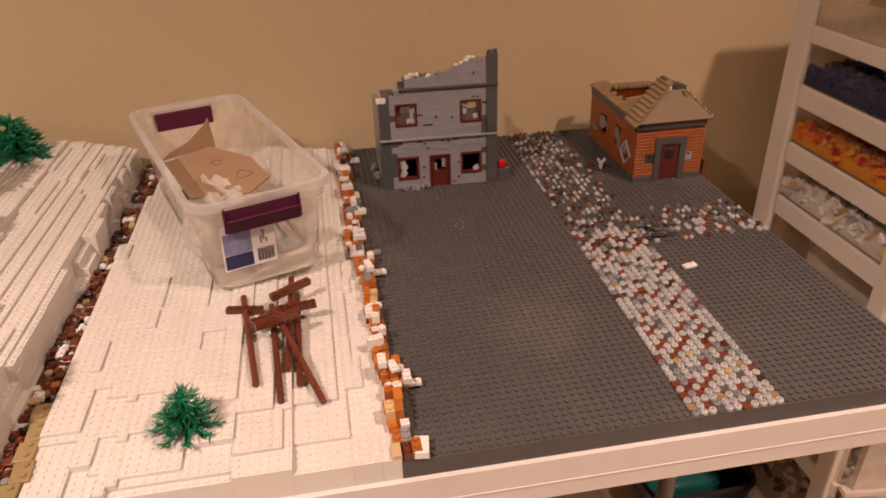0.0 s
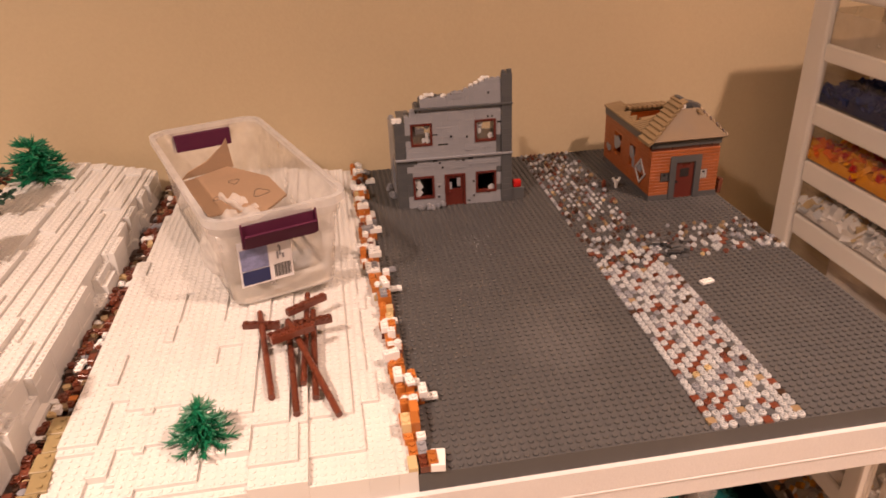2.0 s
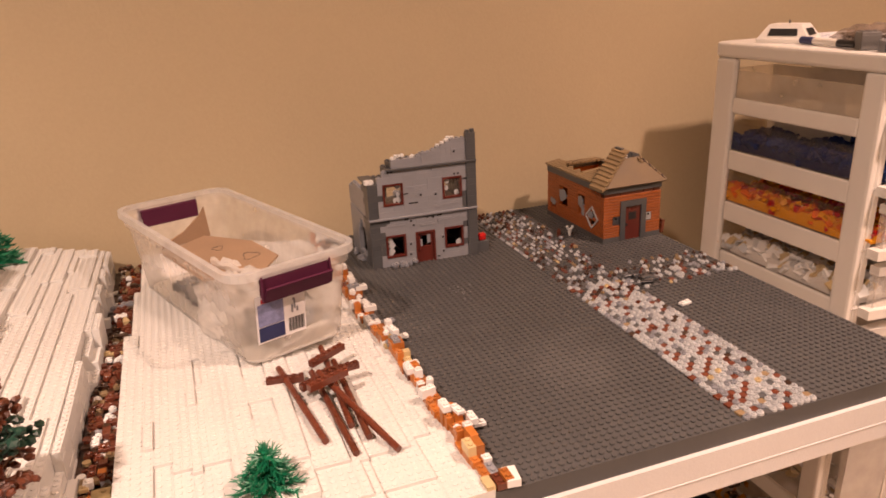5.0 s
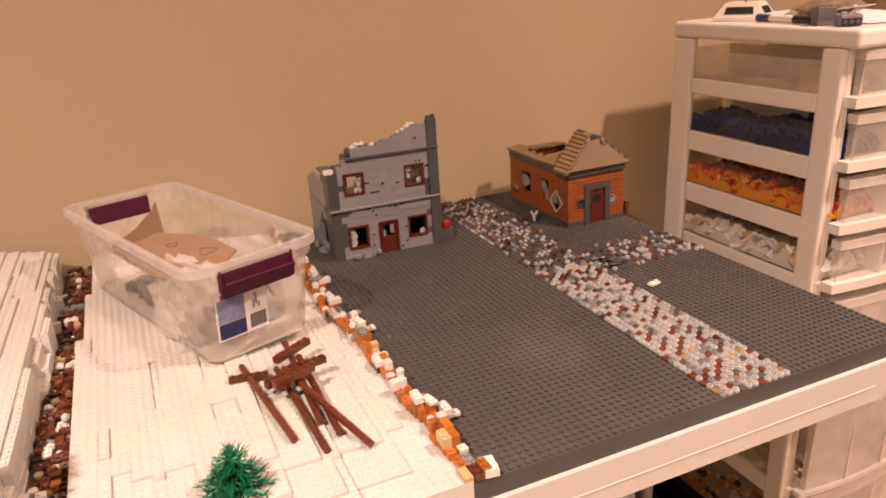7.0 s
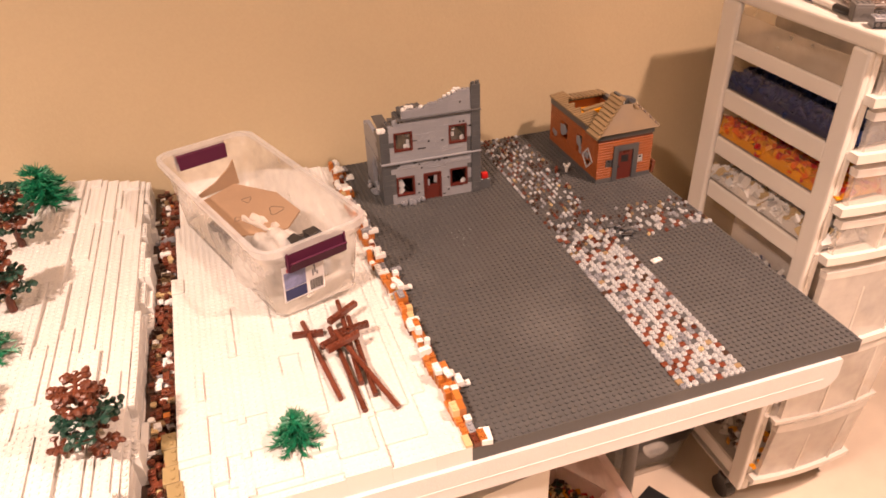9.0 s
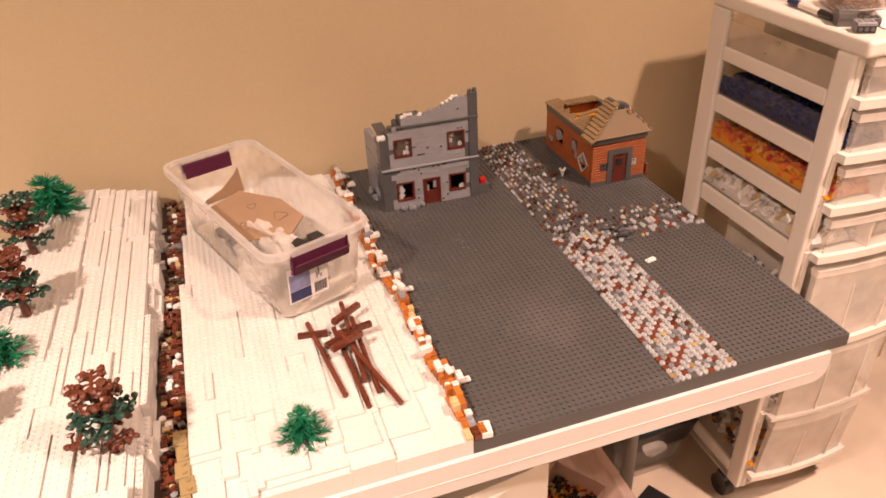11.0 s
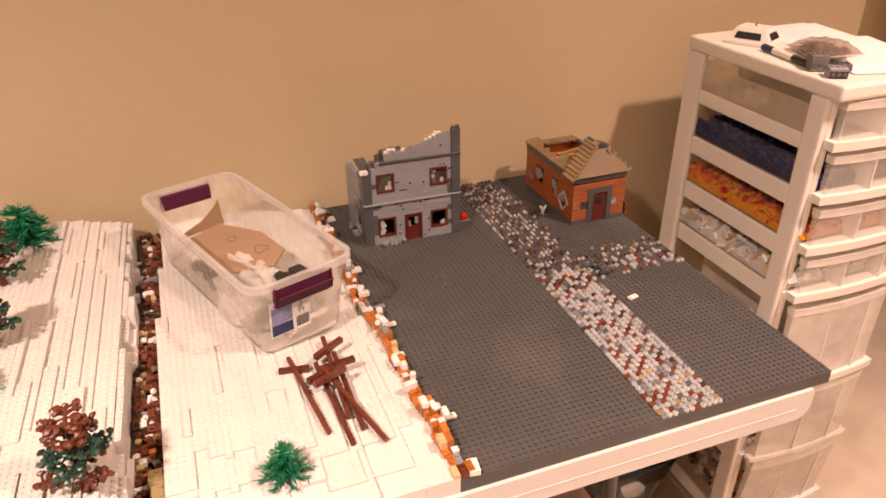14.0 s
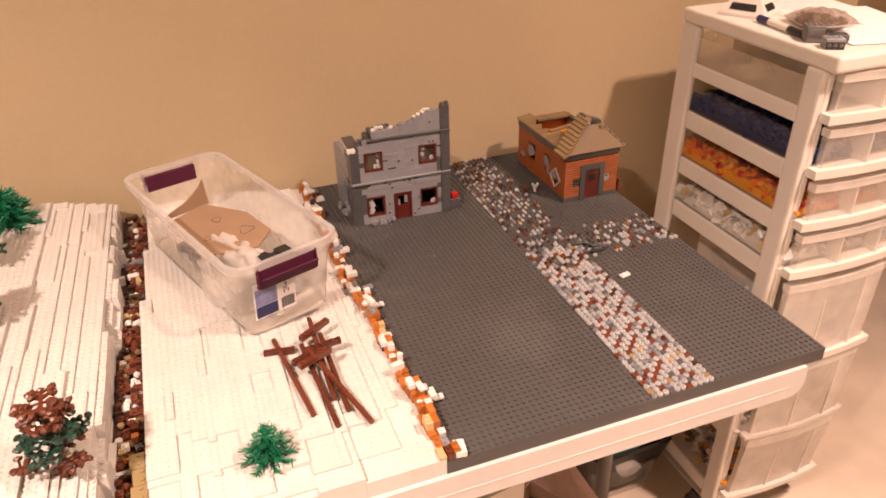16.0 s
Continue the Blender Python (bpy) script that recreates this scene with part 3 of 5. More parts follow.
# bricks with a black disc for the shade in a hole, and black strips for shaded slots
for u, z in ((13.5, 0.1036), (10.5, 0.1055), (8.7, 0.0585), (14.6, 0.0325), (14.6, 0.0091), (7.8, 0.0120), (4.2, 0.1455), (17.6, 0.1668), (7.9, 0.0286), (8.2, 0.0660)):
    piece("holed_brick", brick_mesh(1, 1, 0.0080, M_LBG, False), house, pose(u * S, 0.0034, z))
    bm = bmesh.new()
    tube(bm, (0, 0, 0), (0, 0.002, 0), 0.0019, n=10)
    piece("stud_hole", finish(bm, "stud_hole", M_BLACK), house, pose(u * S, -0.0007, z + 0.0042))
for a, b, z, h in ((8.0, 9.9, 0.0972, 0.0024), (6.9, 8.0, 0.1130, 0.0020), (19.2, 20.0, 0.1250, 0.0030), (11.2, 11.9, 0.0700, 0.0030), (12.4, 13.0, 0.0702, 0.0030), (13.6, 14.6, 0.0725, 0.0024), (18.0, 18.9, 0.0672, 0.0020), (20.1, 20.9, 0.0680, 0.0026), (6.9, 7.9, 0.0725, 0.0024), (13.3, 13.9, 0.0045, 0.0026), (17.2, 17.9, 0.0160, 0.0018), (19.6, 20.0, 0.0480, 0.0020), (4.4, 5.2, 0.1490, 0.0020), (17.3, 17.7, 0.1345, 0.0030), (18.1, 18.5, 0.1345, 0.0030)):
    piece("slot", brick_mesh(1, 1, h, M_BLACK, False), house, pose((a + b) / 2 * S, 0.0038, z) @ Matrix.Diagonal((b - a, 1, 1, 1)))
for z, i0, label in ((8 * ROW, 0, "ledge"), (L2 - P, 4, "ledge")):
    bm = bmesh.new()
    soft_box(bm, i0 * S - 0.001, N * S + 0.001, -0.0038, 0.0079, z + 0.0001, z + P - 0.0001, 0.0004, 1)
    part(label, bm, M_LBG if z < 0.1 else M_DBGP, house, "grey ledge strip")
bm = bmesh.new()
tube(bm, (20.5 * S, 0.002, L2 + 5 * ROW2), (20.5 * S, 0.002, L2 + 5 * ROW2 + 0.004), 0.0035, n=10)
tube(bm, (21.5 * S, 0.002, L2 + 5 * ROW2), (21.5 * S, 0.002, L2 + 5 * ROW2 + 0.005), 0.0038, n=10)
part("broken_top", bm, M_DBGP, house)
# dark inner storey that shows above the broken front, in steps
for a, b, z in ((1, 2, L1 + 5.3 * ROW1), (2, 4, L1 + 6.6 * ROW1), (4, 5, L2 - 0.2 * P), (5, 7, L2 + 2.2 * P), (7, 10, L2 + 2.8 * P)):
    for y, low in ((0.0124, 0), (0.0206, 0), (0.0288, 1), (0.0370, 1)):
        piece("brick", brick_mesh(b - a, 1, ROW, M_DBGP, True), house, pose((a + b) / 2 * S, y, z - ROW - low * 0.4 * P))
        piece("brick", brick_mesh(b - a, 1, 2 * ROW, M_DBGP, False), house, pose((a + b) / 2 * S, y, z - 3.02 * ROW - low * 0.4 * P))
# dark slabs inside: the lowest only added to block light, the others show from above
for z, x0, x1, y1 in ((8 * ROW + 0.0002, 0.010, N * S - 0.010, 0.118), (L1 + 5 * ROW1, 0.030, N * S - 0.010, 0.078), (L1 + 4.4 * ROW1, 0.0095, 0.0298, 0.112)):
    bm = bmesh.new()
    soft_box(bm, x0, x1, 0.0090, y1, z, z + 0.003, 0.0005, 1)
    part("inner_floor", bm, M_DBGP, house)
# low wall at the back
for i, l, k in facade_cells(20, 9, (), lambda i: 8.6 - (i % 4) * 0.3):
    piece("brick", brick_mesh(l, 1, ROW, M_LBG, True), house, pose((i + 1 + l / 2) * S, 0.1250, k * ROW))
# side wall running back, with a hole
for i, l, k in facade_cells(15, 13, ((3, 9, 1, 5), (4, 8, 5, 6), (5, 7, 6, 7)), lambda i: 12.5 - i * 0.13):
    m = pose(0.0042, 0.0085, 0, 0, 0, 1.2) @ pose(0, (i + l / 2) * S, k * ROW + (P if k > 7 else 0), 0, 0, 90)
    piece("brick", brick_mesh(l, 1, ROW, M_LBG if i > 1 else M_DBGP, True), house, m)
for i, l, k in facade_cells(15, 16, (), lambda i: 10 + (i % 3)):
    m = pose(N * S - 0.0042, 0.0085 + (i + l / 2) * S, k * ROW, 0, 0, 90)
    piece("brick", brick_mesh(l, 1, ROW, M_DBGP, True), house, m)
def shards(u0, z0, w, h, seed, n):
    """Jagged flat remains of a pane along the inside of a frame."""
    r = random.Random(seed)
    bm = bmesh.new()
    big = 0.22 if n < 5 else 0.13
    for k in range(n):
        cx, cz = u0 + r.choice((0.22, 0.78, r.uniform(0.2, 0.8))) * w, z0 + r.choice((0.2, 0.8, r.uniform(0.2, 0.8))) * h
        pts = [(cx + q * big * w * math.cos(a), cz + q * big * h * math.sin(a)) for a, q in ((math.tau * (m + r.uniform(-0.3, 0.3)) / 6, r.uniform(0.55, 1.15)) for m in range(6))]
        pts = [(min(max(x, u0 + 0.0022), u0 + w - 0.0022), min(max(z, z0 + 0.0022), z0 + h - 0.0022)) for x, z in pts]
        prism(bm, pts, "y", 0.0030 + k * 0.0003, 0.0042 + k * 0.0003)
    return bm


for i, z, h, n, text in ((3, L1 + 0.0183, 0.0336, 7, "red brown toy window frame"), (15, L1 + 0.0183, 0.0336, 6, "red brown toy window frame"), (3, 0.0147, 0.0360, 3, "broken red brown window frame"), (15, 0.0177, 0.0338, 1, "red brown toy window frame")):
    w = window(house, i * S, 0, z, 4 * S, h, M_DRED, text)
    part("broken_pane", shards(i * S, z, 4 * S, h, i + n, n), M_PALE, w, "jagged remains of a pane")
    if n > 5:
        bm = bmesh.new()
        box(bm, i * S + 0.0030, (i + 4) * S - 0.0030, 0.0052, 0.0058, z + 0.0030, z + h - 0.0030)
        part("pane", bm, M_SHEER, w, "cloudy clear pane")
bm = bmesh.new()
t = 0.0030
for a, b, c, d in ((0, 4 * S, 0.0480, 0.0509), (0, t, 0, 0.0480), (4 * S - t, 4 * S, 0, 0.0480)):
    box(bm, 9 * S + a, 9 * S + b, -0.0012, 0.0065, c, d)
box(bm, 9 * S + t, 13 * S - t, 0.0012, 0.0048, 0.0, 0.026)
for a, b, c, d in ((t, 0.0075, 0.026, 5 * ROW), (0.0245, 4 * S - t, 0.026, 5 * ROW), (0.0075, 0.0245, 0.044, 5 * ROW)):
    box(bm, 9 * S + a, 9 * S + b, 0.0012, 0.0048, c, d)
door = part("door", bm, M_DRED, house, "red brown toy door with broken pane")
bm = bmesh.new()
tube(bm, (9 * S + 0.007, 0.0012, 0.022), (9 * S + 0.007, -0.0015, 0.022), 0.0014, n=8)
part("door_handle", bm, M_DRED, door)
bm = bmesh.new()
box(bm, 9 * S + 0.019, 9 * S + 0.0245, 0.0015, 0.0030, 0.030, 0.044)
box(bm, 9 * S + 0.0075, 9 * S + 0.011, 0.0015, 0.0030, 0.026, 0.037)
part("broken_pane", bm, M_LBG, door, "jagged remains of a pane")
# snow caps and rubble on the front
r = random.Random(4)
for u, n, k in ((5.4, 4, 0), (6.1, 4, 0), (6.7, 4, 1), (7.3, 4, 1), (6.3, 4, 1), (9.4, 4, 0), (14.5, 8, 0), (15.4, 9, 0), (16.3, 10, 0), (16.8, 10, 1), (17.5, 11, 0)):
    piece("snow_plate", brick_mesh(1, 1, P, M_WHITE, r.random() < 0.5, r.random() < 0.5), house, pose(u * S, 0.004 + r.uniform(-0.002, 0.003), L2 + (n + k) * P + 0.0002, 0, 0, r.uniform(0, 60)) @ Matrix.Diagonal((0.8, 0.8, 0.9, 1)))
for u in (0.2, 0.9):
    piece("snow_plate", brick_mesh(1, 1, 2 * P, M_WHITE, False), house, pose(u * S, 0.006, L1 + 6 * ROW1 + 0.0002, 0, 0, r.uniform(0, 30)))
for n in range(14):
    x, y = r.uniform(3.5, 8.5) * S, -r.uniform(0.003, 0.011)
    piece("rubble_piece", brick_mesh(1, 1, P, M_LBG, True, True), house, pose(x, y, 0.001 + r.choice((0, P)), 0, 0, r.uniform(0, 90)))
for n in range(12):
    x, y = -r.uniform(0.002, 0.012), r.uniform(0.045, 0.085)
    piece("rubble_piece", brick_mesh(1, 1, P, M_LBG, True, True), house, pose(x, y, 0.001 + r.choice((0, P, 2 * P)), 0, 0, r.uniform(0, 90)))
# dark block with a red piece beside the house
block = thing("red_topped_block", "small dark grey toy block with a bright red piece on it", "toy block", pose(0.221, 0.545, ZT + 0.001))
bm = bmesh.new()
soft_box(bm, -0.011, 0.011, -0.006, 0.008, 0, 0.018, 0.0005, 1)
part("block", bm, M_DBGP, block)
bm = bmesh.new()
soft_box(bm, -0.006, 0.0065, -0.0075, 0.003, 0.0182, 0.030, 0.003, 2)
part("red_piece", bm, M_RED, block, "bright red rounded piece")

# ---- orange house with a broken tan roof ----
OX, OY = 0.403, 0.483
NX, NY, NZ = 13, 22, 8
orange = thing("orange_house", "orange brick toy house with a broken tan tiled roof", "toy house", pose(OX, OY, ZT + 0.001, 0, 0, 0))
front_holes = ((4, 9, 0, 6.5), (2, 4, 3, 4), (9, 11, 3, 4))
for i, l, k in facade_cells(NX * 2, NZ * 2 - 2, tuple((a * 2, b * 2, c * 2 - 2, d * 2 - 1) for a, b, c, d in front_holes), lambda i: 99):
    piece("brick", brick_mesh(1, 1, 0.0039, M_BRICK, False), orange, pose((i + l / 2) * S / 2, 0.004, 0.0078 + k * 0.0048) @ Matrix.Diagonal((l / 2 * 1.02, 1, 1, 1)))
side_holes = ((2, 5, 1, 4), (6, 9, 2, 6), (13, 17, 2, 6), (18, 21, 1, 3))
for i, l, k in facade_cells(NY, NZ * 2 - 1, tuple((a, b, c * 2, d * 2) for a, b, c, d in side_holes), lambda i: 99):
    piece("brick", brick_mesh(1, 1, 0.00425, M_BRICK, False), orange, pose(0.004, 0.0082 + (i + l / 2) * S, 0.0078 + k * 0.0048, 0, 0, 90) @ Matrix.Diagonal((l * 0.992, 1, 1, 1)))
WZ = 0.0078 + 15 * 0.0048
EZ = WZ + 0.0110
bm = bmesh.new()
for a, b in ((0, 2.1), (3.7, 4), (9, 9.6), (11.3, NX)):
    box(bm, a * S + 0.0012, b * S - (0.0012 if b == NX else 0), 0.0016, 0.0072, 0.0077, WZ)
box(bm, 2.1 * S, 3.7 * S, 0.0016, 0.0072, 0.0077, 0.0265)
box(bm, 9.6 * S, 11.3 * S, 0.0016, 0.0072, 0.0077, 0.0265)
box(bm, 2.1 * S, 3.7 * S, 0.0016, 0.0072, 0.0407, WZ)
box(bm, 9.6 * S, 11.3 * S, 0.0016, 0.0072, 0.0407, WZ)
box(bm, 4 * S, 9 * S, 0.0016, 0.0072, 0.0655, WZ)
part("joint_layer", bm, M_RBROWN, orange, "dark recessed joints between the bricks")
bm = bmesh.new()
box(bm, NX * S - S, NX * S, 0.0082, 0.0082 + NY * S, 0.0078, WZ)
part("side_wall", bm, M_BRICK, orange)
bm = bmesh.new()
box(bm, 0.0082, NX * S - S - 0.0002, NY * S, NY * S + S, 0.0078, WZ)
part("back_wall", bm, M_BRICK, orange)
bm = bmesh.new()
box(bm, -0.0004, 4 * S, -0.0004, 0.008, 0, 0.0076)
box(bm, 9 * S, NX * S + 0.0004, -0.0004, 0.008, 0, 0.0076)
box(bm, -0.0004, 0.008, 0.0082, 0.0082 + NY * S, 0, 0.0076)
box(bm, NX * S - 0.008, NX * S + 0.0004, 0.0082, 0.0082 + NY * S, 0, 0.0076)
part("plinth", bm, M_DBGP, orange, "dark grey base course")
bm = bmesh.new()
soft_box(bm, -0.0006, NX * S + 0.0006, -0.0010, 0.0078, WZ - 0.0002, EZ + 0.0004, 0.0004, 1)
part("front_band", bm, M_DBGP, orange)
bm = bmesh.new()
soft_box(bm, -0.0012, 0.0078, 0.0082, 0.0082 + NY * S, WZ + 0.0002, WZ + 0.0096, 0.0004, 1)
soft_box(bm, NX * S - 0.0078, NX * S + 0.0012, 0.0082, 0.0082 + NY * S, WZ + 0.0002, WZ + 0.0096, 0.0004, 1)
soft_box(bm, 0.0080, NX * S - 0.0080, NY * S, 0.0082 + NY * S, WZ + 0.0002, WZ + 0.0096, 0.0004, 1)
part("top_band", bm, M_DBGP, orange)
bm = bmesh.new()
for a, b, c, d in ((3.7, 4.85, 0, 0.0650), (8.45, 9.6, 0, 0.0650), (4.85, 8.45, 0.0555, 0.0650)):
    box(bm, a * S, b * S, -0.0018, 0.0076, c, d)
part("door_surround", bm, M_DBGP, orange, "dark grey door surround")
bm = bmesh.new()
soft_box(bm, 4.85 * S + 0.0001, 8.45 * S - 0.0001, 0.0008, 0.0040, 0, 0.0554, 0.0004, 1)
odoor = part("door", bm, M_DRED, orange, "red brown toy door")
bm = bmesh.new()
box(bm, 5.75 * S, 7.45 * S, 0.0003, 0.0012, 0.0330, 0.0455)
part("door_pane", bm, M_BLACK, odoor, "dark small pane")
bm = bmesh.new()
tube(bm, (5.2 * S, 0.0008, 0.026), (5.2 * S, -0.0016, 0.026), 0.0016, n=8)
part("door_handle", bm, M_BLACK, odoor)
# black panels paint the darkness inside the two small windows
for a, b, mat in ((2.1, 3.7, M_BLACK), (9.6, 11.3, M_PALE)):
    bm = bmesh.new()
    box(bm, a * S, b * S, 0.0040, 0.0060, 0.0267, 0.0405)
    ob = part("window", bm, M_BLACK, orange, "black panel for the shade inside a small window")
    bm = bmesh.new()
    for k in range(3):
        x = (a + 0.35 + 0.45 * k) * S
        box(bm, x - 0.0011, x + 0.0011, 0.0012, 0.0034, 0.0275, 0.0375 - 0.003 * (k % 2))
    box(bm, (a + 0.15) * S, (b - 0.1) * S, 0.0012, 0.0030, 0.0385, 0.0400)
    part("broken_pane", bm, mat if mat is M_PALE else M_DBGP, ob)
for a, b, c, d in side_holes:
    bm = bmesh.new()
    z0, z1 = 0.0078 + c * 0.0096, 0.0078 + d * 0.0096
    y0, y1 = 0.0082 + a * S, 0.0082 + b * S
    t = 0.0020
    for p, q, e, f in ((y0, y1, z0, z0 + t), (y0, y1, z1 - t, z1), (y0, y0 + t, z0 + t, z1 - t), (y1 - t, y1, z0 + t, z1 - t)):
        box(bm, 0.0002, 0.0062, p, q, e, f)
    box(bm, 0.0004, 0.0050, y0 + t, y1 - t, (z0 + z1) / 2 - 0.0015, (z0 + z1) / 2 + 0.0015)
    w = part("window_frame", bm, M_BRICK, orange, "orange broken toy window frame")
    bm = bmesh.new()
    r = random.Random(a)
    for n in range(3 if a > 2 else 2):
        cy, cz = r.uniform(y0 + 0.25 * (y1 - y0), y1 - 0.25 * (y1 - y0)), r.uniform(z0 + 0.2 * (z1 - z0), z1 - 0.25 * (z1 - z0))
        prism(bm, [(cy + q * 0.36 * (y1 - y0) * math.cos(t_), cz + q * 0.30 * (z1 - z0) * math.sin(t_)) for t_, q in ((math.tau * (m + r.uniform(-0.3, 0.3)) / 6, r.uniform(0.6, 1.1)) for m in range(6))], "x", -0.0004 + 0.0006 * n, 0.0004 + 0.0006 * n)
    part("broken_pane", bm, M_LBG, w, "jagged remains of a pane")
bm = bmesh.new()
for k in range(4):
    box(bm, -0.0006, 0.0010, -0.0135, 0.0135, -0.0012, 0.0012, pose(-0.0008, 0.0345, 0.034, 45 + 90 * k) @ pose(0, 0, 0.0125))
part("window_frame", bm, M_PALE, orange, "pale window frame hanging askew")
# roof: smooth front hip, one tiled strip to the left, low edge strips round the hole
RX0, RX1, RY = 0.046, 0.076, 0.030
bm = bmesh.new()
va = [bm.verts.new(p) for p in ((-0.003, -0.0065, EZ), (NX * S + 0.005, -0.0065, EZ), (RX1, RY - 0.006, EZ + 0.036), (RX0, RY - 0.006, EZ + 0.036), (-0.001, -0.0020, EZ - 0.0030), (NX * S + 0.003, -0.0020, EZ - 0.0030), (RX1, RY, EZ + 0.033), (RX0, RY, EZ + 0.033))]
for q in ((0, 1, 2, 3), (7, 6, 5, 4), (0, 4, 5, 1), (1, 5, 6, 2), (2, 6, 7, 3), (3, 7, 4, 0)):
    bm.faces.new([va[i] for i in q])
part("front_hip", bm, M_ROOF, orange, "smooth brown tan roof slope")
for s0, x0, x1 in ((-1, -0.003, RX0), (1, NX * S + 0.005, RX1)):
    for k in range(9):
        f = (k + 0.5) / 9
        bm = bmesh.new()
        soft_box(bm, -0.0011, 0.0011, -0.0030, 0.0030, -0.0016, 0.0012, 0.0003, 1)
        ob = part("hip_edge", bm, M_DBROWN if k % 2 else M_TAN, orange)
        ob.matrix_basis = pose(x0 + f * (x1 - x0) + s0 * 0.0012, -0.0055 + f * (RY - 0.0005), EZ + f * 0.036 + 0.0006, 46, 0, 0)
n_rows = 10
for k in range(n_rows):
    f0, f1 = k / n_rows, (k + 1) / n_rows
    bm = bmesh.new()
    ya, yb = -0.011 + f0 * 0.036, 0.027 + f0 * 0.036
    x0, x1 = -0.011 + f0 * (RX0 + 0.020), -0.011 + f1 * (RX0 + 0.020)
    z0, z1 = EZ - 0.004 + f0 * 0.049, EZ - 0.004 + f1 * 0.049
    prism(bm, ((x0, z0), (x1 + 0.0016, z1), (x1 + 0.0016, z1 + 0.0026), (x0, z0 + 0.0046)), "y", ya, yb)
    part("roof_tile", bm, M_TAN, orange)
bm = bmesh.new()
r = random.Random(23)
for k in range(7):
    x, h = RX0 + 0.006 + 0.0046 * k, EZ + 0.0475 - 0.0019 * k
    box(bm, x, x + 0.0052, RY + 0.005 + r.uniform(0, 0.002), RY + 0.022 + r.uniform(-0.003, 0.003), EZ + 0.024, h + r.uniform(-0.0015, 0.0015))
part("ridge_inside", bm, M_DBGP, orange, "dark broken end under the ridge")
bm = bmesh.new()
box(bm, RX0 + 0.004, RX0 + 0.014, RY + 0.001, RY + 0.006, EZ + 0.0335, EZ + 0.0385)
part("snow_plate", bm, M_WHITE, orange, "white plate on the broken ridge")
bm = bmesh.new()
prism(bm, ((RX1 - 0.004, EZ + 0.031), (NX * S + 0.007, EZ - 0.003), (NX * S + 0.007, EZ + 0.0005), (RX1 - 0.004, EZ + 0.035)), "y", 0.016, 0.060)
part("roof_slope_right", bm, M_TAN, orange)
for k in range(19):
    y = 0.040 + k * S
    w = 0.034 if k < 6 else 0.012 + 0.004 * (k % 3) if k < 15 else 0.026
    bm = bmesh.new()
    prism(bm, ((-0.0008, WZ + 0.0098), (w, WZ + 0.0098 + w * 0.15), (w, WZ + 0.0132 + w * 0.15), (-0.0015, WZ + 0.0132)), "y", y + 0.0011, y + S - 0.0011)
    part("roof_tile", bm, M_TAN, orange)
for k in range(9):
    x = 0.026 + k * S
    bm = bmesh.new()
    prism(bm, ((NY * S + 0.0078, WZ + 0.0098), (NY * S - 0.020, WZ + 0.0120), (NY * S - 0.020, WZ + 0.0155), (NY * S + 0.0078, WZ + 0.0130)), "x", x + 0.0011, x + S - 0.0011)
    part("roof_tile", bm, M_TAN, orange)
bm = bmesh.new()
soft_box(bm, 0.012, 0.090, 0.070, 0.172, WZ - 0.016, WZ - 0.013, 0.001, 1)
part("upper_floor", bm, M_YELLOW, orange, "yellow floor seen through the broken roof")
bm = bmesh.new()
soft_box(bm, 0.010, 0.094, 0.010, 0.172, 0.001, 0.004, 0.001, 1)
part("inside_floor", bm, M_DBGP, orange)
bm = bmesh.new()
box(bm, 0.030, 0.088, 0.120, 0.128, WZ + 0.004, WZ + 0.008, pose(0.06, 0.12, 0, 0, 0, 14) @ pose(-0.06, -0.12, 0))
part("fallen_beam", bm, M_TAN, orange)

# ---- small pieces on the grey plates ----
bm = bmesh.new()
soft_box(bm, -0.008, 0.008, -0.004, 0.004, 0.0, P, 0.0003, 1)
for a in (-0.004, 0.004):
    stud(bm, a, 0, P)
solo("white_plate", bm, M_WHITE, "single white toy plate on the grey studs", "plate", pose(0.371, 0.239, ZT + 0.0017, 0, 0, 12))
white_toy = thing("white_toy_cup", "tiny white toy piece with two ears beside the orange house", "toy piece", pose(0.377, 0.542, ZT + 0.0017))
bm = bmesh.new()
tube(bm, (0, 0, 0), (0, 0, 0.006), 0.0022, 0.003, 10)
tube(bm, (0, 0, 0.006), (0, 0, 0.012), 0.003, 0.0046, 10)
part("body", bm, M_WHITE, white_toy)
for a in (-1, 1):
    bm = bmesh.new()
    tube(bm, (a * 0.003, 0, 0.011), (a * 0.0055, 0, 0.0165), 0.0018, 0.0022, 8)
    part("ear", bm, M_WHITE, white_toy)
bm = bmesh.new()
tube(bm, (0, 0, 0), (0, 0, 0.010), 0.003, 0.0036, 10)
tube(bm, (0, 0, 0.010), (0, 0, 0.013), 0.0022, 0.002, 10)
solo("brown_barrel", bm, M_RBROWN, "tiny brown round toy piece on the grey plate", "toy piece", pose(0.359, 0.546, ZT + 0.0017))
bm = bmesh.new()
soft_box(bm, -0.003, 0.003, -0.006, 0.006, 0, 0.022, 0.0005, 1)
solo("brown_toy_post", bm, M_RBROWN, "small brown toy post leaning at the orange house", "toy piece", pose(0.5135, 0.490, ZT + 0.0017, 0, 6, 0))
rng = random.Random(8)
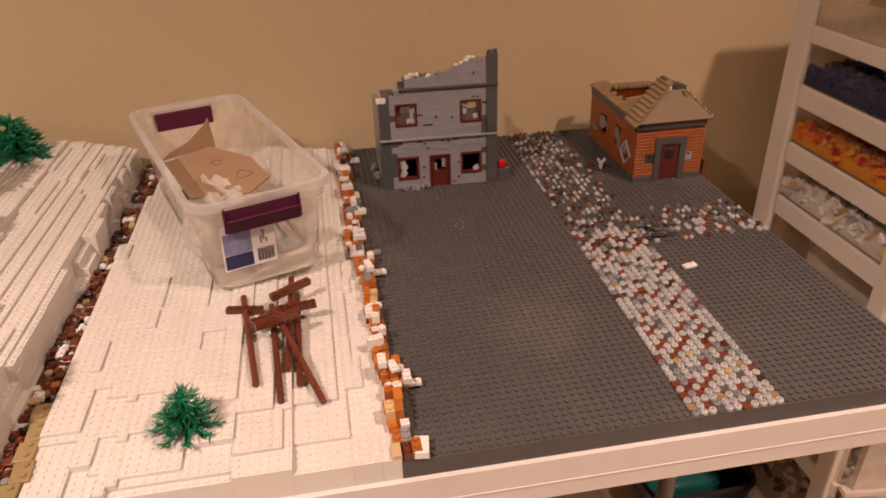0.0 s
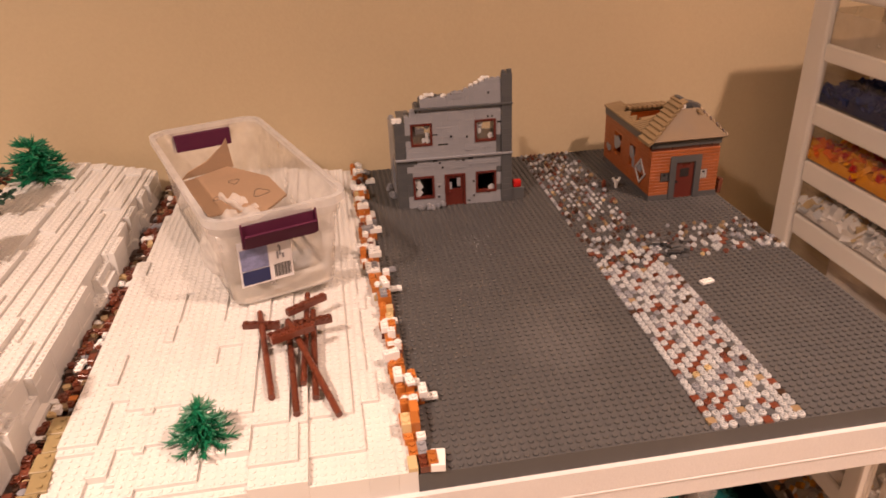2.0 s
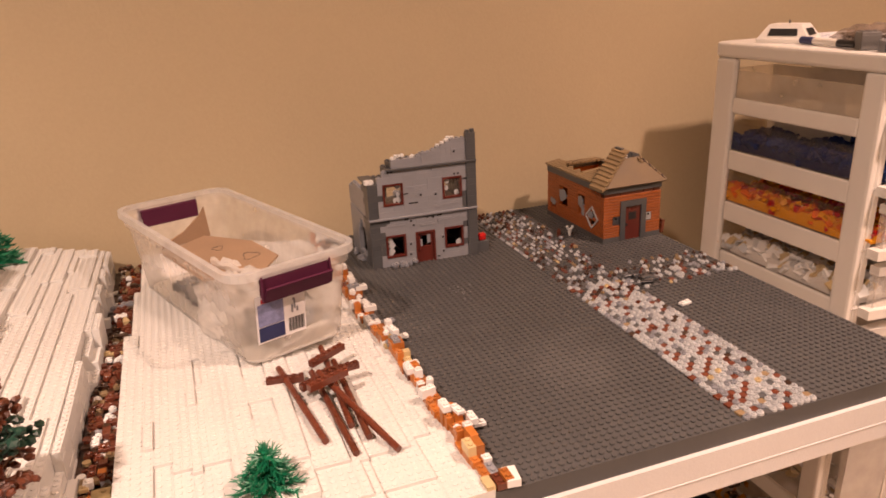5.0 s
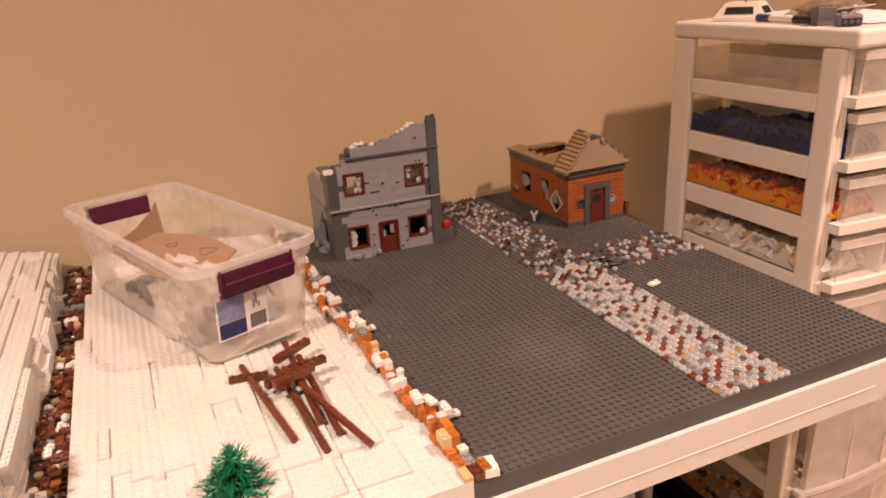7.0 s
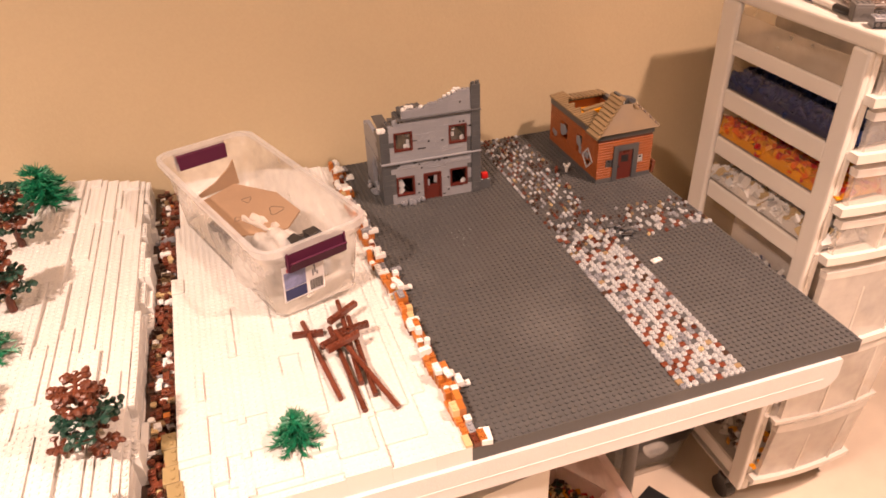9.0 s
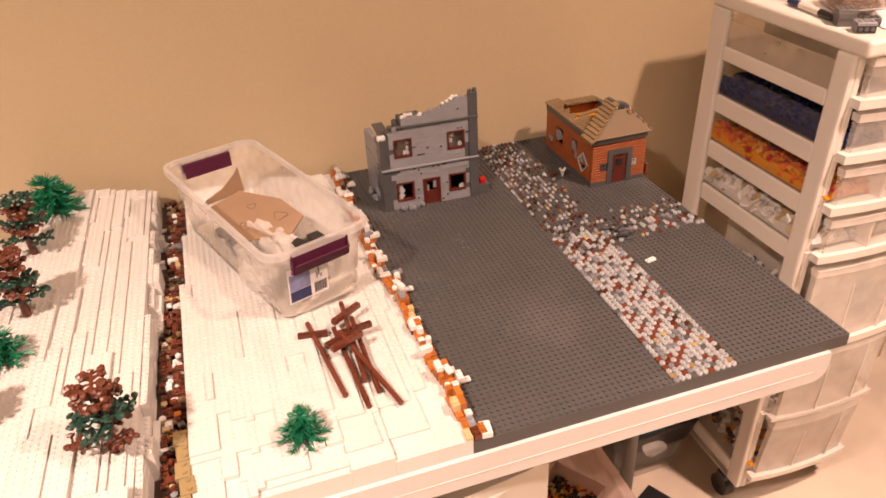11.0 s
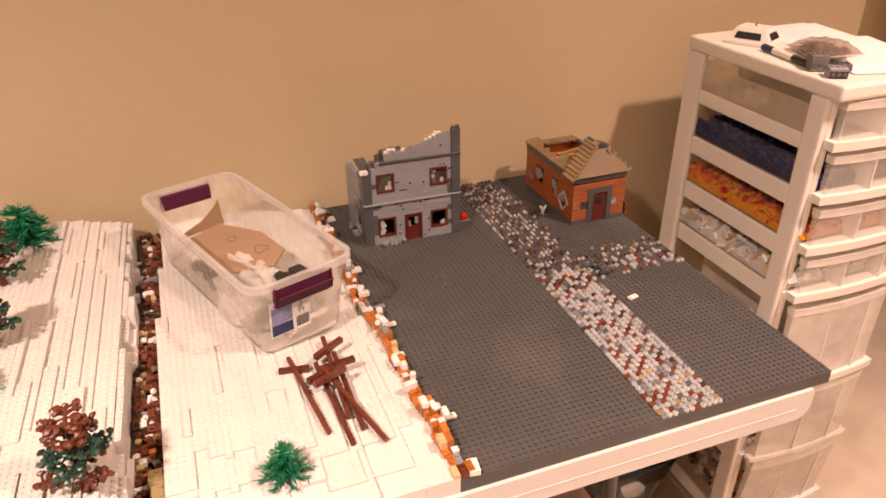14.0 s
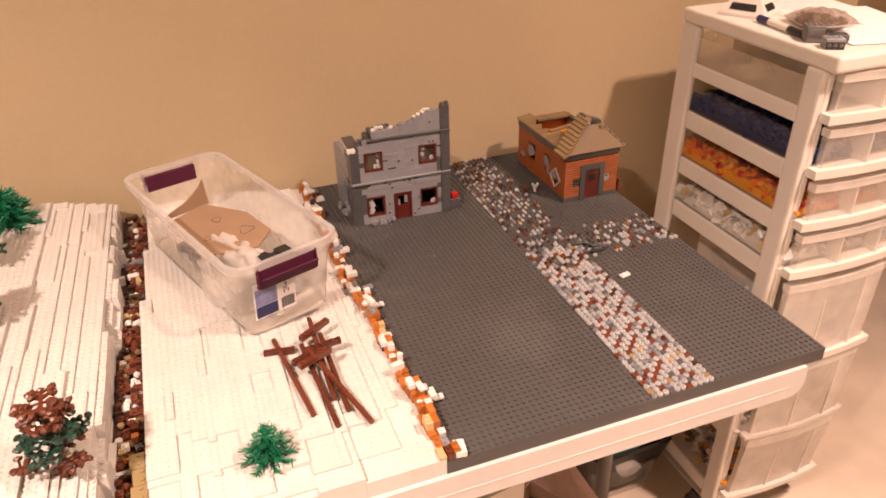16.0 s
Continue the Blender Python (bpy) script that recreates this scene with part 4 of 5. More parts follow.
for n in range(9):
    x, y = 0.376 + rng.uniform(-0.022, 0.018), 0.326 + rng.uniform(-0.016, 0.016)
    bm = bmesh.new()
    l = rng.uniform(0.006, 0.014)
    soft_box(bm, -l, l, -0.003, 0.003, 0, 0.004, 0.0006, 1)
    solo("dark_toy_scrap", bm, M_DBGP if n % 3 else M_BLACK, "small dark grey toy part lying on the road", "toy piece", pose(x, y, ZT + 0.0052, rng.uniform(-8, 8), 0, rng.uniform(0, 180)), group="dark scraps on the road")

# ---- brown poles with cross bars, lying in a heap ----
def toy_pole(top, foot, bar_a, bar_b):
    """A round pole and its cross bar."""
    t, f, a, b = (Vector(v) for v in (top, foot, bar_a, bar_b))
    ob = thing("cross_pole", "reddish brown toy pole with a cross bar lying on white plates", "toy pole", Matrix.Translation(f), "heap of brown poles")
    bm = bmesh.new()
    n = max(4, round((t - f).length / 0.0096))
    turn = (t - f).to_track_quat("Z", "Y")
    rings = []
    for k in range(n):
        for s_, r_ in ((0.0, 0.0033), (0.92, 0.0033), (0.925, 0.0030), (0.995, 0.0030)):
            c = (t - f) * ((k + s_) / n)
            rings.append([bm.verts.new(c + turn @ Vector((r_ * math.cos(a), r_ * math.sin(a), 0))) for a in (math.tau * i / 12 for i in range(12))])
    for lo, hi in zip(rings, rings[1:]):
        for i in range(12):
            bm.faces.new((lo[i], lo[(i + 1) % 12], hi[(i + 1) % 12], hi[i]))
    bm.faces.new(rings[0][::-1])
    bm.faces.new(rings[-1])
    part("pole", bm, M_RBROWN, ob)
    bm = bmesh.new()
    d = (b - a).normalized()
    up = Vector((0, 0, 1))
    side = d.cross(up).normalized()
    m = Matrix((d, -side, up)).transposed().to_4x4()
    m.translation = (a + b) / 2 - f
    l = (b - a).length / 2
    box(bm, -l, l, -0.0035, 0.0035, -0.0034, 0.0034, m)
    for k in range(round(2 * l / S)):
        c = m @ Vector((-l + (k + 0.5) * S, 0, 0.0034))
        tube(bm, c, c + Vector((0, 0, 0.0015)), 0.0024, n=8)
    part("cross_bar", bm, M_RBROWN, ob)
    return ob


toy_pole((-0.138, 0.252, 0.7830), (-0.119, 0.101, 0.7810), (-0.154, 0.229, 0.7825), (-0.116, 0.224, 0.7812))
toy_pole((-0.087, 0.279, 0.7840), (-0.091, 0.121, 0.7778), (-0.107, 0.228, 0.7925), (-0.067, 0.255, 0.7925))
toy_pole((-0.1075, 0.227, 0.7840), (-0.097, 0.078, 0.7768), (-0.125, 0.185, 0.7915), (-0.083, 0.203, 0.7915))
toy_pole((-0.081, 0.240, 0.7845), (-0.080, 0.099, 0.7760), (-0.100, 0.204, 0.7915), (-0.061, 0.209, 0.7915))
toy_pole((-0.104, 0.204, 0.7950), (-0.060, 0.074, 0.7730), (-0.120, 0.166, 0.8000), (-0.079, 0.184, 0.8000))

# ---- toy plants ----
def spiky_bush(x, y, z, size, seed, label):
    r = random.Random(seed)
    ob = thing("spiky_bush", label, "toy bush", pose(x, y, z, 0, 0, r.uniform(0, 360)), "green spiky bushes")
    bm = bmesh.new()
    tube(bm, (0, 0, 0), (0, 0, size * 1.0), size * 0.12, size * 0.05, 8)
    part("stem", bm, M_GREEN, ob)
    for tier in range(5):
        bm = bmesh.new()
        f = tier / 4
        reach, zc = size * (0.70 - 0.50 * f), size * (0.12 + 0.80 * f)
        arms = 8 if tier < 3 else 6
        for a in range(arms):
            yaw = math.tau * (a + 0.37 * tier + r.uniform(-0.15, 0.15)) / arms
            tip = Vector((reach * math.cos(yaw), reach * math.sin(yaw), zc + size * r.uniform(-0.08, 0.06)))
            root = Vector((0, 0, zc))
            for b in range(24):
                p = root.lerp(tip, 0.06 + 0.94 * b / 23)
                d = (tip - root).normalized() + Vector((r.uniform(-0.7, 0.7), r.uniform(-0.7, 0.7), r.uniform(-0.25, 0.7)))
                q = p + d.normalized() * size * r.uniform(0.18, 0.32)
                tube(bm, p, q, size * 0.032, size * 0.008, 4)
            tube(bm, root, tip, size * 0.05, size * 0.02, 5)
        part("leaf_tier", bm, M_GREEN, ob)
    bm = bmesh.new()
    for b in range(14):
        yaw = r.uniform(0, math.tau)
        d = Vector((math.cos(yaw) * 0.5, math.sin(yaw) * 0.5, 1)).normalized()
        tube(bm, (0, 0, size * 0.85), Vector((0, 0, size * 0.85)) + d * size * r.uniform(0.2, 0.36), size * 0.03, size * 0.008, 4)
    part("top_leaves", bm, M_GREEN, ob)
    return ob


def leafy_tree(x, y, z, size, seed, label):
    r = random.Random(seed)
    ob = thing("leafy_tree", label, "toy tree", pose(x, y, z, 0, 0, r.uniform(0, 360)), "brown and green toy trees")
    bm = bmesh.new()
    tube(bm, (0, 0, 0), (size * 0.03, 0, size * 0.5), size * 0.060, size * 0.045, 9)
    tube(bm, (size * 0.03, 0, size * 0.5), (0, 0, size * 0.95), size * 0.045, size * 0.03, 9)
    part("trunk", bm, M_RBROWN, ob)
    for tier in range(5):
        mat = M_DGREEN if tier in (1, 2) else M_LBROWN
        if seed % 2:
            mat = M_DGREEN if tier in ((0, 2, 4) if seed == 5 else (0, 2)) else M_LBROWN
        for a in range(3):
            bm = bmesh.new()
            yaw = math.tau * (a / 3 + 0.17 * tier) + r.uniform(-0.25, 0.25)
            zc = size * (0.28 + 0.16 * tier)
            reach = size * (0.42 - 0.05 * tier) * r.uniform(0.85, 1.1)
            out = Vector((math.cos(yaw), math.sin(yaw), r.uniform(0.0, 0.3))).normalized()
            side = Vector((-math.sin(yaw), math.cos(yaw), 0))
            root, tip = Vector((0, 0, zc)), Vector((0, 0, zc)) + out * reach
            tube(bm, root, tip, size * 0.026, size * 0.018, 6)
            for b in range(9):
                p = root.lerp(tip, 0.35 + 0.65 * (b // 2) / 4)
                s = (1 if b % 2 else -1) * size * r.uniform(0.07, 0.14) if b < 8 else 0
                c = p + side * s + Vector((0, 0, size * r.uniform(-0.03, 0.06)))
                tube(bm, p, c, size * 0.016, size * 0.014, 5)
                bmesh.ops.create_icosphere(bm, subdivisions=1, radius=size * r.uniform(0.044, 0.056), matrix=Matrix.Translation(c) @ pose(0, 0, 0, r.uniform(-40, 40), r.uniform(-40, 40)) @ Matrix.Diagonal((1, 1, 0.6, 1)))
            part("leaf_sprig", bm, mat, ob, "dark green sprig" if mat is M_DGREEN else "brown sprig")
    return ob


spiky_bush(-0.175, 0.060, 0.7755, 0.036, 1, "bright green spiky toy bush standing on white plates")
spiky_bush(-0.470, 0.640, 0.8225, 0.058, 2, "tall green spiky toy bush on the snow bank")
spiky_bush(-0.492, 0.262, 0.8225, 0.043, 3, "green spiky toy bush on the snow bank")
leafy_tree(-0.364, 0.082, 0.8050, 0.092, 4, "brown and dark green toy tree by the cliff edge")
leafy_tree(-0.487, 0.516, 0.8225, 0.092, 5, "brown and dark green toy tree on the snow bank")
leafy_tree(-0.476, 0.352, 0.8225, 0.092, 7, "brown and dark green toy tree on the snow bank")
leafy_tree(-0.507, 0.142, 0.8225, 0.078, 9, "dark green and brown toy tree on the snow bank")

# ---- clear storage tub with purple latches ----
TUB = pose(-0.162, 0.4435, 0.7805, 0, 0, 19.5)
tub = thing("storage_tub", "clear plastic storage tub with dark purple latches and no lid", "storage tub", TUB)
TW, TL, TH = 0.150, 0.366, 0.113


def rounded(w, l, r, n=5):
    pts = []
    for cx, cy, a0 in ((w - r, l - r, 0), (-w + r, l - r, 90), (-w + r, -l + r, 180), (w - r, -l + r, 270)):
        for k in range(n + 1):
            a = radians(a0 + 90 * k / n)
            pts.append((cx + r * math.cos(a), cy + r * math.sin(a)))
    return pts


def shell(bm, levels, close_first=True):
    """Rounded rectangles joined from level to level."""
    rings = [[bm.verts.new((x, y, z)) for x, y in rounded(w, l, r)] for w, l, r, z in levels]
    n = len(rings[0])
    for a, b in zip(rings, rings[1:]):
        for k in range(n):
            bm.faces.new((a[k], a[(k + 1) % n], b[(k + 1) % n], b[k]))
    if close_first:
        bm.faces.new(rings[0][::-1])


w, l = TW / 2, TL / 2
bm = bmesh.new()
shell(bm, ((w - 0.020, l - 0.022, 0.018, 0.0), (w - 0.015, l - 0.017, 0.020, 0.003), (w - 0.006, l - 0.008, 0.022, TH - 0.022),
           (w - 0.002, l - 0.004, 0.024, TH - 0.021), (w - 0.001, l - 0.002, 0.024, TH - 0.004)))
part("tub_body", bm, M_CLEAR, tub, smooth=True)
bm = bmesh.new()
shell(bm, ((w - 0.0195, l - 0.0215, 0.018, 0.0004), (w - 0.0145, l - 0.0165, 0.020, 0.0032), (w - 0.0142, l - 0.0162, 0.020, 0.0062)), False)
part("base_corner", bm, M_RIM, tub, "thick milky base corner", smooth=True)
bm = bmesh.new()
prism(bm, rounded(w - 0.0196, l - 0.0216, 0.018), "z", 0.0010, 0.0024)
part("tub_floor", bm, M_TUBFLOOR, tub, "thick milky floor")
bm = bmesh.new()
shell(bm, ((w - 0.0008, l - 0.0018, 0.024, TH - 0.010), (w + 0.003, l + 0.002, 0.026, TH - 0.009), (w + 0.003, l + 0.002, 0.026, TH), (w - 0.003, l - 0.004, 0.022, TH), (w - 0.003, l - 0.004, 0.022, TH - 0.006)), False)
part("rim", bm, M_RIM, tub, "thick milky rim")
for s in (-1, 1):
    bm = bmesh.new()
    y = s * l
    prism(bm, ((y + s * 0.0008, TH - 0.0365), (y + s * 0.0105, TH - 0.0190), (y + s * 0.0085, TH - 0.0180), (y - s * 0.0008, TH - 0.0340)), "x", -0.044, 0.034)
    latch = part("latch", bm, M_PURPLE, tub, "dark purple snap latch")
    bm = bmesh.new()
    soft_box(bm, -0.044, 0.034, min(y - s * 0.0092, y + s * 0.0012), max(y - s * 0.0092, y + s * 0.0012), TH - 0.0335, TH - 0.0100, 0.0004, 1)
    part("latch_plate", bm, M_PURPLE, latch)
    for a in (-0.0462, 0.0342):
        bm = bmesh.new()
        prism(bm, ((y - s * 0.001, TH - 0.035), (y + s * 0.0025, TH - 0.0345), (y + s * 0.0045, TH - 0.0240), (y + s * 0.0030, TH - 0.0070), (y - s * 0.001, TH - 0.0070)), "x", a, a + 0.0020)
        part("latch_end", bm, M_PURPLE, latch)


def sheet(bm, x0, x1, z0, z1, y0, y1):
    """A thin upright sheet on the leaning front of the tub."""
    vs = [bm.verts.new(p) for p in ((x0, y0, z0), (x1, y0, z0), (x1, y1, z1), (x0, y1, z1))]
    bm.faces.new(vs)


def tub_front(z, out):
    return -(l - 0.017 + 0.009 * (z - 0.003) / (TH - 0.025)) - out


label_part = None
for name, mat, x0, x1, z0, z1, out, text in (("sticker", M_PAPER, -0.051, 0.007, 0.026, 0.082, 0.0008, "white product sticker"), ("sticker_panel", M_INKBLUE, -0.049, -0.019, 0.028, 0.045, 0.0012, "dark blue panel"),
                                  ("sticker_panel", M_INKVIOLET, -0.049, -0.019, 0.046, 0.072, 0.0012, "pale blue picture"), ("sticker_panel", M_INKRED, -0.045, -0.032, 0.073, 0.078, 0.0016, "red oval mark")):
    bm = bmesh.new()
    sheet(bm, x0, x1, z0, z1, tub_front(z0, out), tub_front(z1, out))
    ob = part(name, bm, mat, tub if label_part is None else label_part, text)
    label_part = label_part or ob
bm = bmesh.new()
for k in range(16):
    x = -0.014 + k * 0.0012
    sheet(bm, x, x + (0.0006, 0.0010, 0.0004)[k % 3], 0.030, 0.046, tub_front(0.030, 0.0012), tub_front(0.046, 0.0012))
part("print_bars", bm, M_INK, label_part, "small black print")
bm = bmesh.new()
for x, z, h in ((-0.010, 0.052, 0.010), (-0.007, 0.056, 0.012), (-0.004, 0.052, 0.006), (-0.008, 0.066, 0.003)):
    sheet(bm, x, x + 0.0022, z, z + h, tub_front(z, 0.0012), tub_front(z + h, 0.0012))
part("print_figure", bm, M_LBG, label_part, "small grey printed figure")

# things in the tub
def in_tub(x, y, z, rx=0, ry=0, rz=0):
    return TUB @ pose(x, y, z, rx, ry, rz)


card = thing("cardboard_piece", "folded brown cardboard with drawn outlines lying in the tub", "cardboard", in_tub(-0.004, 0.006, 0.068, 4, -4, 0) @ Matrix.Diagonal((0.80, 0.80, 0.8, 1)))
bm = bmesh.new()
prism(bm, ((-0.066, 0.085), (-0.060, -0.055), (0.020, -0.092), (0.062, -0.060), (0.058, 0.020), (0.012, 0.100)), "z", 0, 0.003)
part("sheet", bm, M_CARD, card)
bm = bmesh.new()
prism(bm, ((-0.066, 0.0), (0.022, 0.0), (0.020, 0.052), (0.010, 0.040), (-0.020, 0.020), (-0.052, 0.010)), "y", 0.100, 0.103)
ob = part("raised_flap", bm, M_CARD, card)
bm = bmesh.new()
for cx, cy, r in ((0.005, 0.034, 0.008), (0.030, -0.030, 0.012), (-0.034, -0.010, 0.006)):
    pts = [(cx + r * (1 + 0.22 * math.sin(3 * a + cx * 90)) * math.cos(a), cy + r * (1 + 0.22 * math.sin(3 * a + cx * 90)) * math.sin(a)) for a in (math.tau * k / 18 for k in range(18))]
    for (ax, ay), (bx, by) in zip(pts, pts[1:] + pts[:1]):
        tube(bm, (ax, ay, 0.0032), (bx, by, 0.0032), 0.00045, n=4)
part("drawn_outlines", bm, M_INK, card, kind="stuff")
bag = thing("plastic_bag", "crumpled clear plastic bag in the tub", "bag", in_tub(-0.026, -0.078, 0.004) @ Matrix.Diagonal((1.0, 1.15, 1.45, 1)))
bm = bmesh.new()
bmesh.ops.create_icosphere(bm, subdivisions=5, radius=0.045)
for v in bm.verts:
    d = noise.noise(v.co * 34) * 0.016 + (0.5 - abs(noise.noise(v.co * 70))) * 0.010 + (0.5 - abs(noise.noise(v.co * 160))) * 0.004
    v.co = Vector((v.co.x * 0.8, v.co.y * 1.3, max(0.0, v.co.z * 0.55 + 0.020))) + v.normal * d
    v.co.z = max(v.co.z, 0.0)
part("film", bm, M_BAG, bag, smooth=True)
bag2 = thing("plastic_bag", "long folded clear plastic bag standing in the tub", "bag", in_tub(-0.020, -0.070, 0.018, 10, 20, 25))
bm = bmesh.new()
bmesh.ops.create_grid(bm, x_segments=8, y_segments=24, size=1)
for v in bm.verts:
    v.co = Vector((v.co.x * 0.012, v.co.y * 0.060, 0.045 + 0.006 * noise.noise(Vector((v.co.x * 2, v.co.y * 5, 1))) + 0.010 * abs(v.co.x)))
bmesh.ops.solidify(bm, geom=bm.faces[:], thickness=0.004)
part("film", bm, M_BAG, bag2)
rng = random.Random(71)
for n in range(22):
    mat = M_BLACK if n % 11 > 5 else rng.choice((M_DBGP, M_DBGP, M_LBG))
    bm = bmesh.new()
    a, b = rng.uniform(0.006, 0.016), rng.uniform(0.005, 0.010)
    soft_box(bm, -a, a, -b, b, 0, rng.uniform(0.008, 0.016), 0.0006, 1)
    for k in range(2):
        stud(bm, (k - 0.5) * 0.008, 0, 0.0082)
    solo("grey_toy_part", bm, mat, "dark grey toy part lying in the clear tub", "toy part", in_tub(rng.uniform(-0.004, 0.030) if mat is M_BLACK else rng.uniform(-0.030, 0.014), rng.uniform(-0.125, -0.085), (0.062 if n % 11 > 8 else 0.050) if mat is M_BLACK else rng.choice((0.004, 0.018, 0.034)), rng.uniform(-15, 15), rng.uniform(-15, 15), rng.uniform(0, 180)), group="grey parts in the tub")
for n in range(9):
    bm = bmesh.new()
    a, b = rng.uniform(0.008, 0.016), rng.uniform(0.006, 0.010)
    soft_box(bm, -a, a, -b, b, 0, rng.uniform(0.010, 0.022), 0.001, 1)
    solo("packed_toy_part", bm, (M_DBGP, M_LBG, M_DBGP)[n % 3] if n < 6 else M_LBG, "toy part packed at the bottom of the tub", "toy part", in_tub(rng.uniform(-0.034, -0.008), rng.uniform(-0.01, 0.10), 0.006, 0, 0, rng.uniform(0, 180)), group="parts in the tub")
pliers = thing("small_pliers", "small grey tool with two handles standing in the tub", "tool", in_tub(0.026, -0.118, 0.006))
for a in (0.0, 0.011):
    bm = bmesh.new()
    tube(bm, (a - 0.006, 0.0, 0.046 + a * 0.6), (a + 0.006, -0.004, 0.020 + a * 0.6), 0.0016, 0.0012, n=8)
    part("handle", bm, M_STEEL, pliers)
bm = bmesh.new()
soft_box(bm, -0.004, 0.018, -0.003, 0.003, 0.0, 0.022, 0.001, 1)
part("jaw", bm, M_PALE, pliers)

# dust on the grey plates
rng = random.Random(19)
bm = bmesh.new()
for n in range(22):
    x, y = 0.135 + rng.gauss(0, 0.012), 0.405 + rng.gauss(0, 0.016)
    a = rng.uniform(0.0003, 0.0007)
    box(bm, -a, a, -a * 0.7, a * 0.7, 0, 0.0003, pose(x, y, ZT + 0.0019, 0, 0, rng.uniform(0, 180)))
solo("dust_specks", bm, M_PALE, "pale dust specks on the grey studs", "dust", kind="stuff")

# ---- drawer tower beside the table ----
TOWER = pose(0.690, 0.262, 0.0, 0, 0, 0)
tower = thing("drawer_tower", "white plastic drawer tower on casters with clear drawers", "drawer tower", TOWER)
WW, DD, HH, Z0 = 0.262, 0.333, 1.045, 0.072
LEVELS = ((0.947, 1.016), (0.858, 0.930), (0.766, 0.838), (0.674, 0.746), (0.478, 0.648), (0.296, 0.472), (0.118, 0.290))
bm = bmesh.new()
soft_box(bm, -0.0012, WW + 0.0012, -0.022, DD + 0.002, HH - 0.026, HH, 0.006, 3)
part("top", bm, M_TOWER, tower)
for x in (0.0, WW - 0.013):
    for y, deep in ((0.0, 0.036), (DD - 0.046, 0.046)):
        bm = bmesh.new()
        soft_box(bm, x, x + 0.013, y, y + deep, Z0, HH - 0.0262, 0.005, 2)
        if y == 0.0:
            soft_box(bm, x - (0.0115 if x > 0.1 else -0.0128), x + (0.0002 if x > 0.1 else 0.0245), 0.0, 0.010, Z0, HH - 0.0262, 0.002, 1)
        part("post", bm, M_TOWER, tower)
for k, (a, b) in enumerate(LEVELS):
    for x in (0.002, WW - 0.016):
        bm = bmesh.new()
        soft_box(bm, x - 0.0015 + (0.0075 if x > 0.1 else 0), x + (0.0125 if x > 0.1 else 0.005), 0.0362, DD - 0.0462, a - (0.026 if k else 0.018), a + 0.008, 0.003, 2)
        part("side_rail", bm, M_TOWER, tower)
    bm = bmesh.new()
    soft_box(bm, 0.0134, WW - 0.0134, DD - 0.014, DD - 0.002, a - 0.020, a + 0.004, 0.002, 1)
    part("back_rail", bm, M_TOWER, tower)
bm = bmesh.new()
soft_box(bm, 0.004, WW - 0.004, 0.004, DD - 0.004, Z0 - 0.004, Z0 - 0.0002, 0.001, 1)
part("bottom", bm, M_TOWER, tower)
for x in (0.014, WW - 0.014):
    for y in (0.05, DD - 0.05):
        bm = bmesh.new()
        tube(bm, (x - 0.011, y, 0.026), (x + 0.011, y, 0.026), 0.026, n=20)
        caster = part("caster", bm, M_BLACK, tower, "black caster wheel")
        bm = bmesh.new()
        soft_box(bm, x - 0.014, x + 0.014, y - 0.014, y + 0.014, 0.050, Z0 - 0.0042, 0.002, 1)
        part("fork", bm, M_BLACK, caster)
rng = random.Random(90)
FILL = {1: (0.066, 1500), 2: (0.062, 1700), 3: (0.060, 1000), 4: (0.06, 260), 5: (0.05, 160), 6: (0.06, 260)}
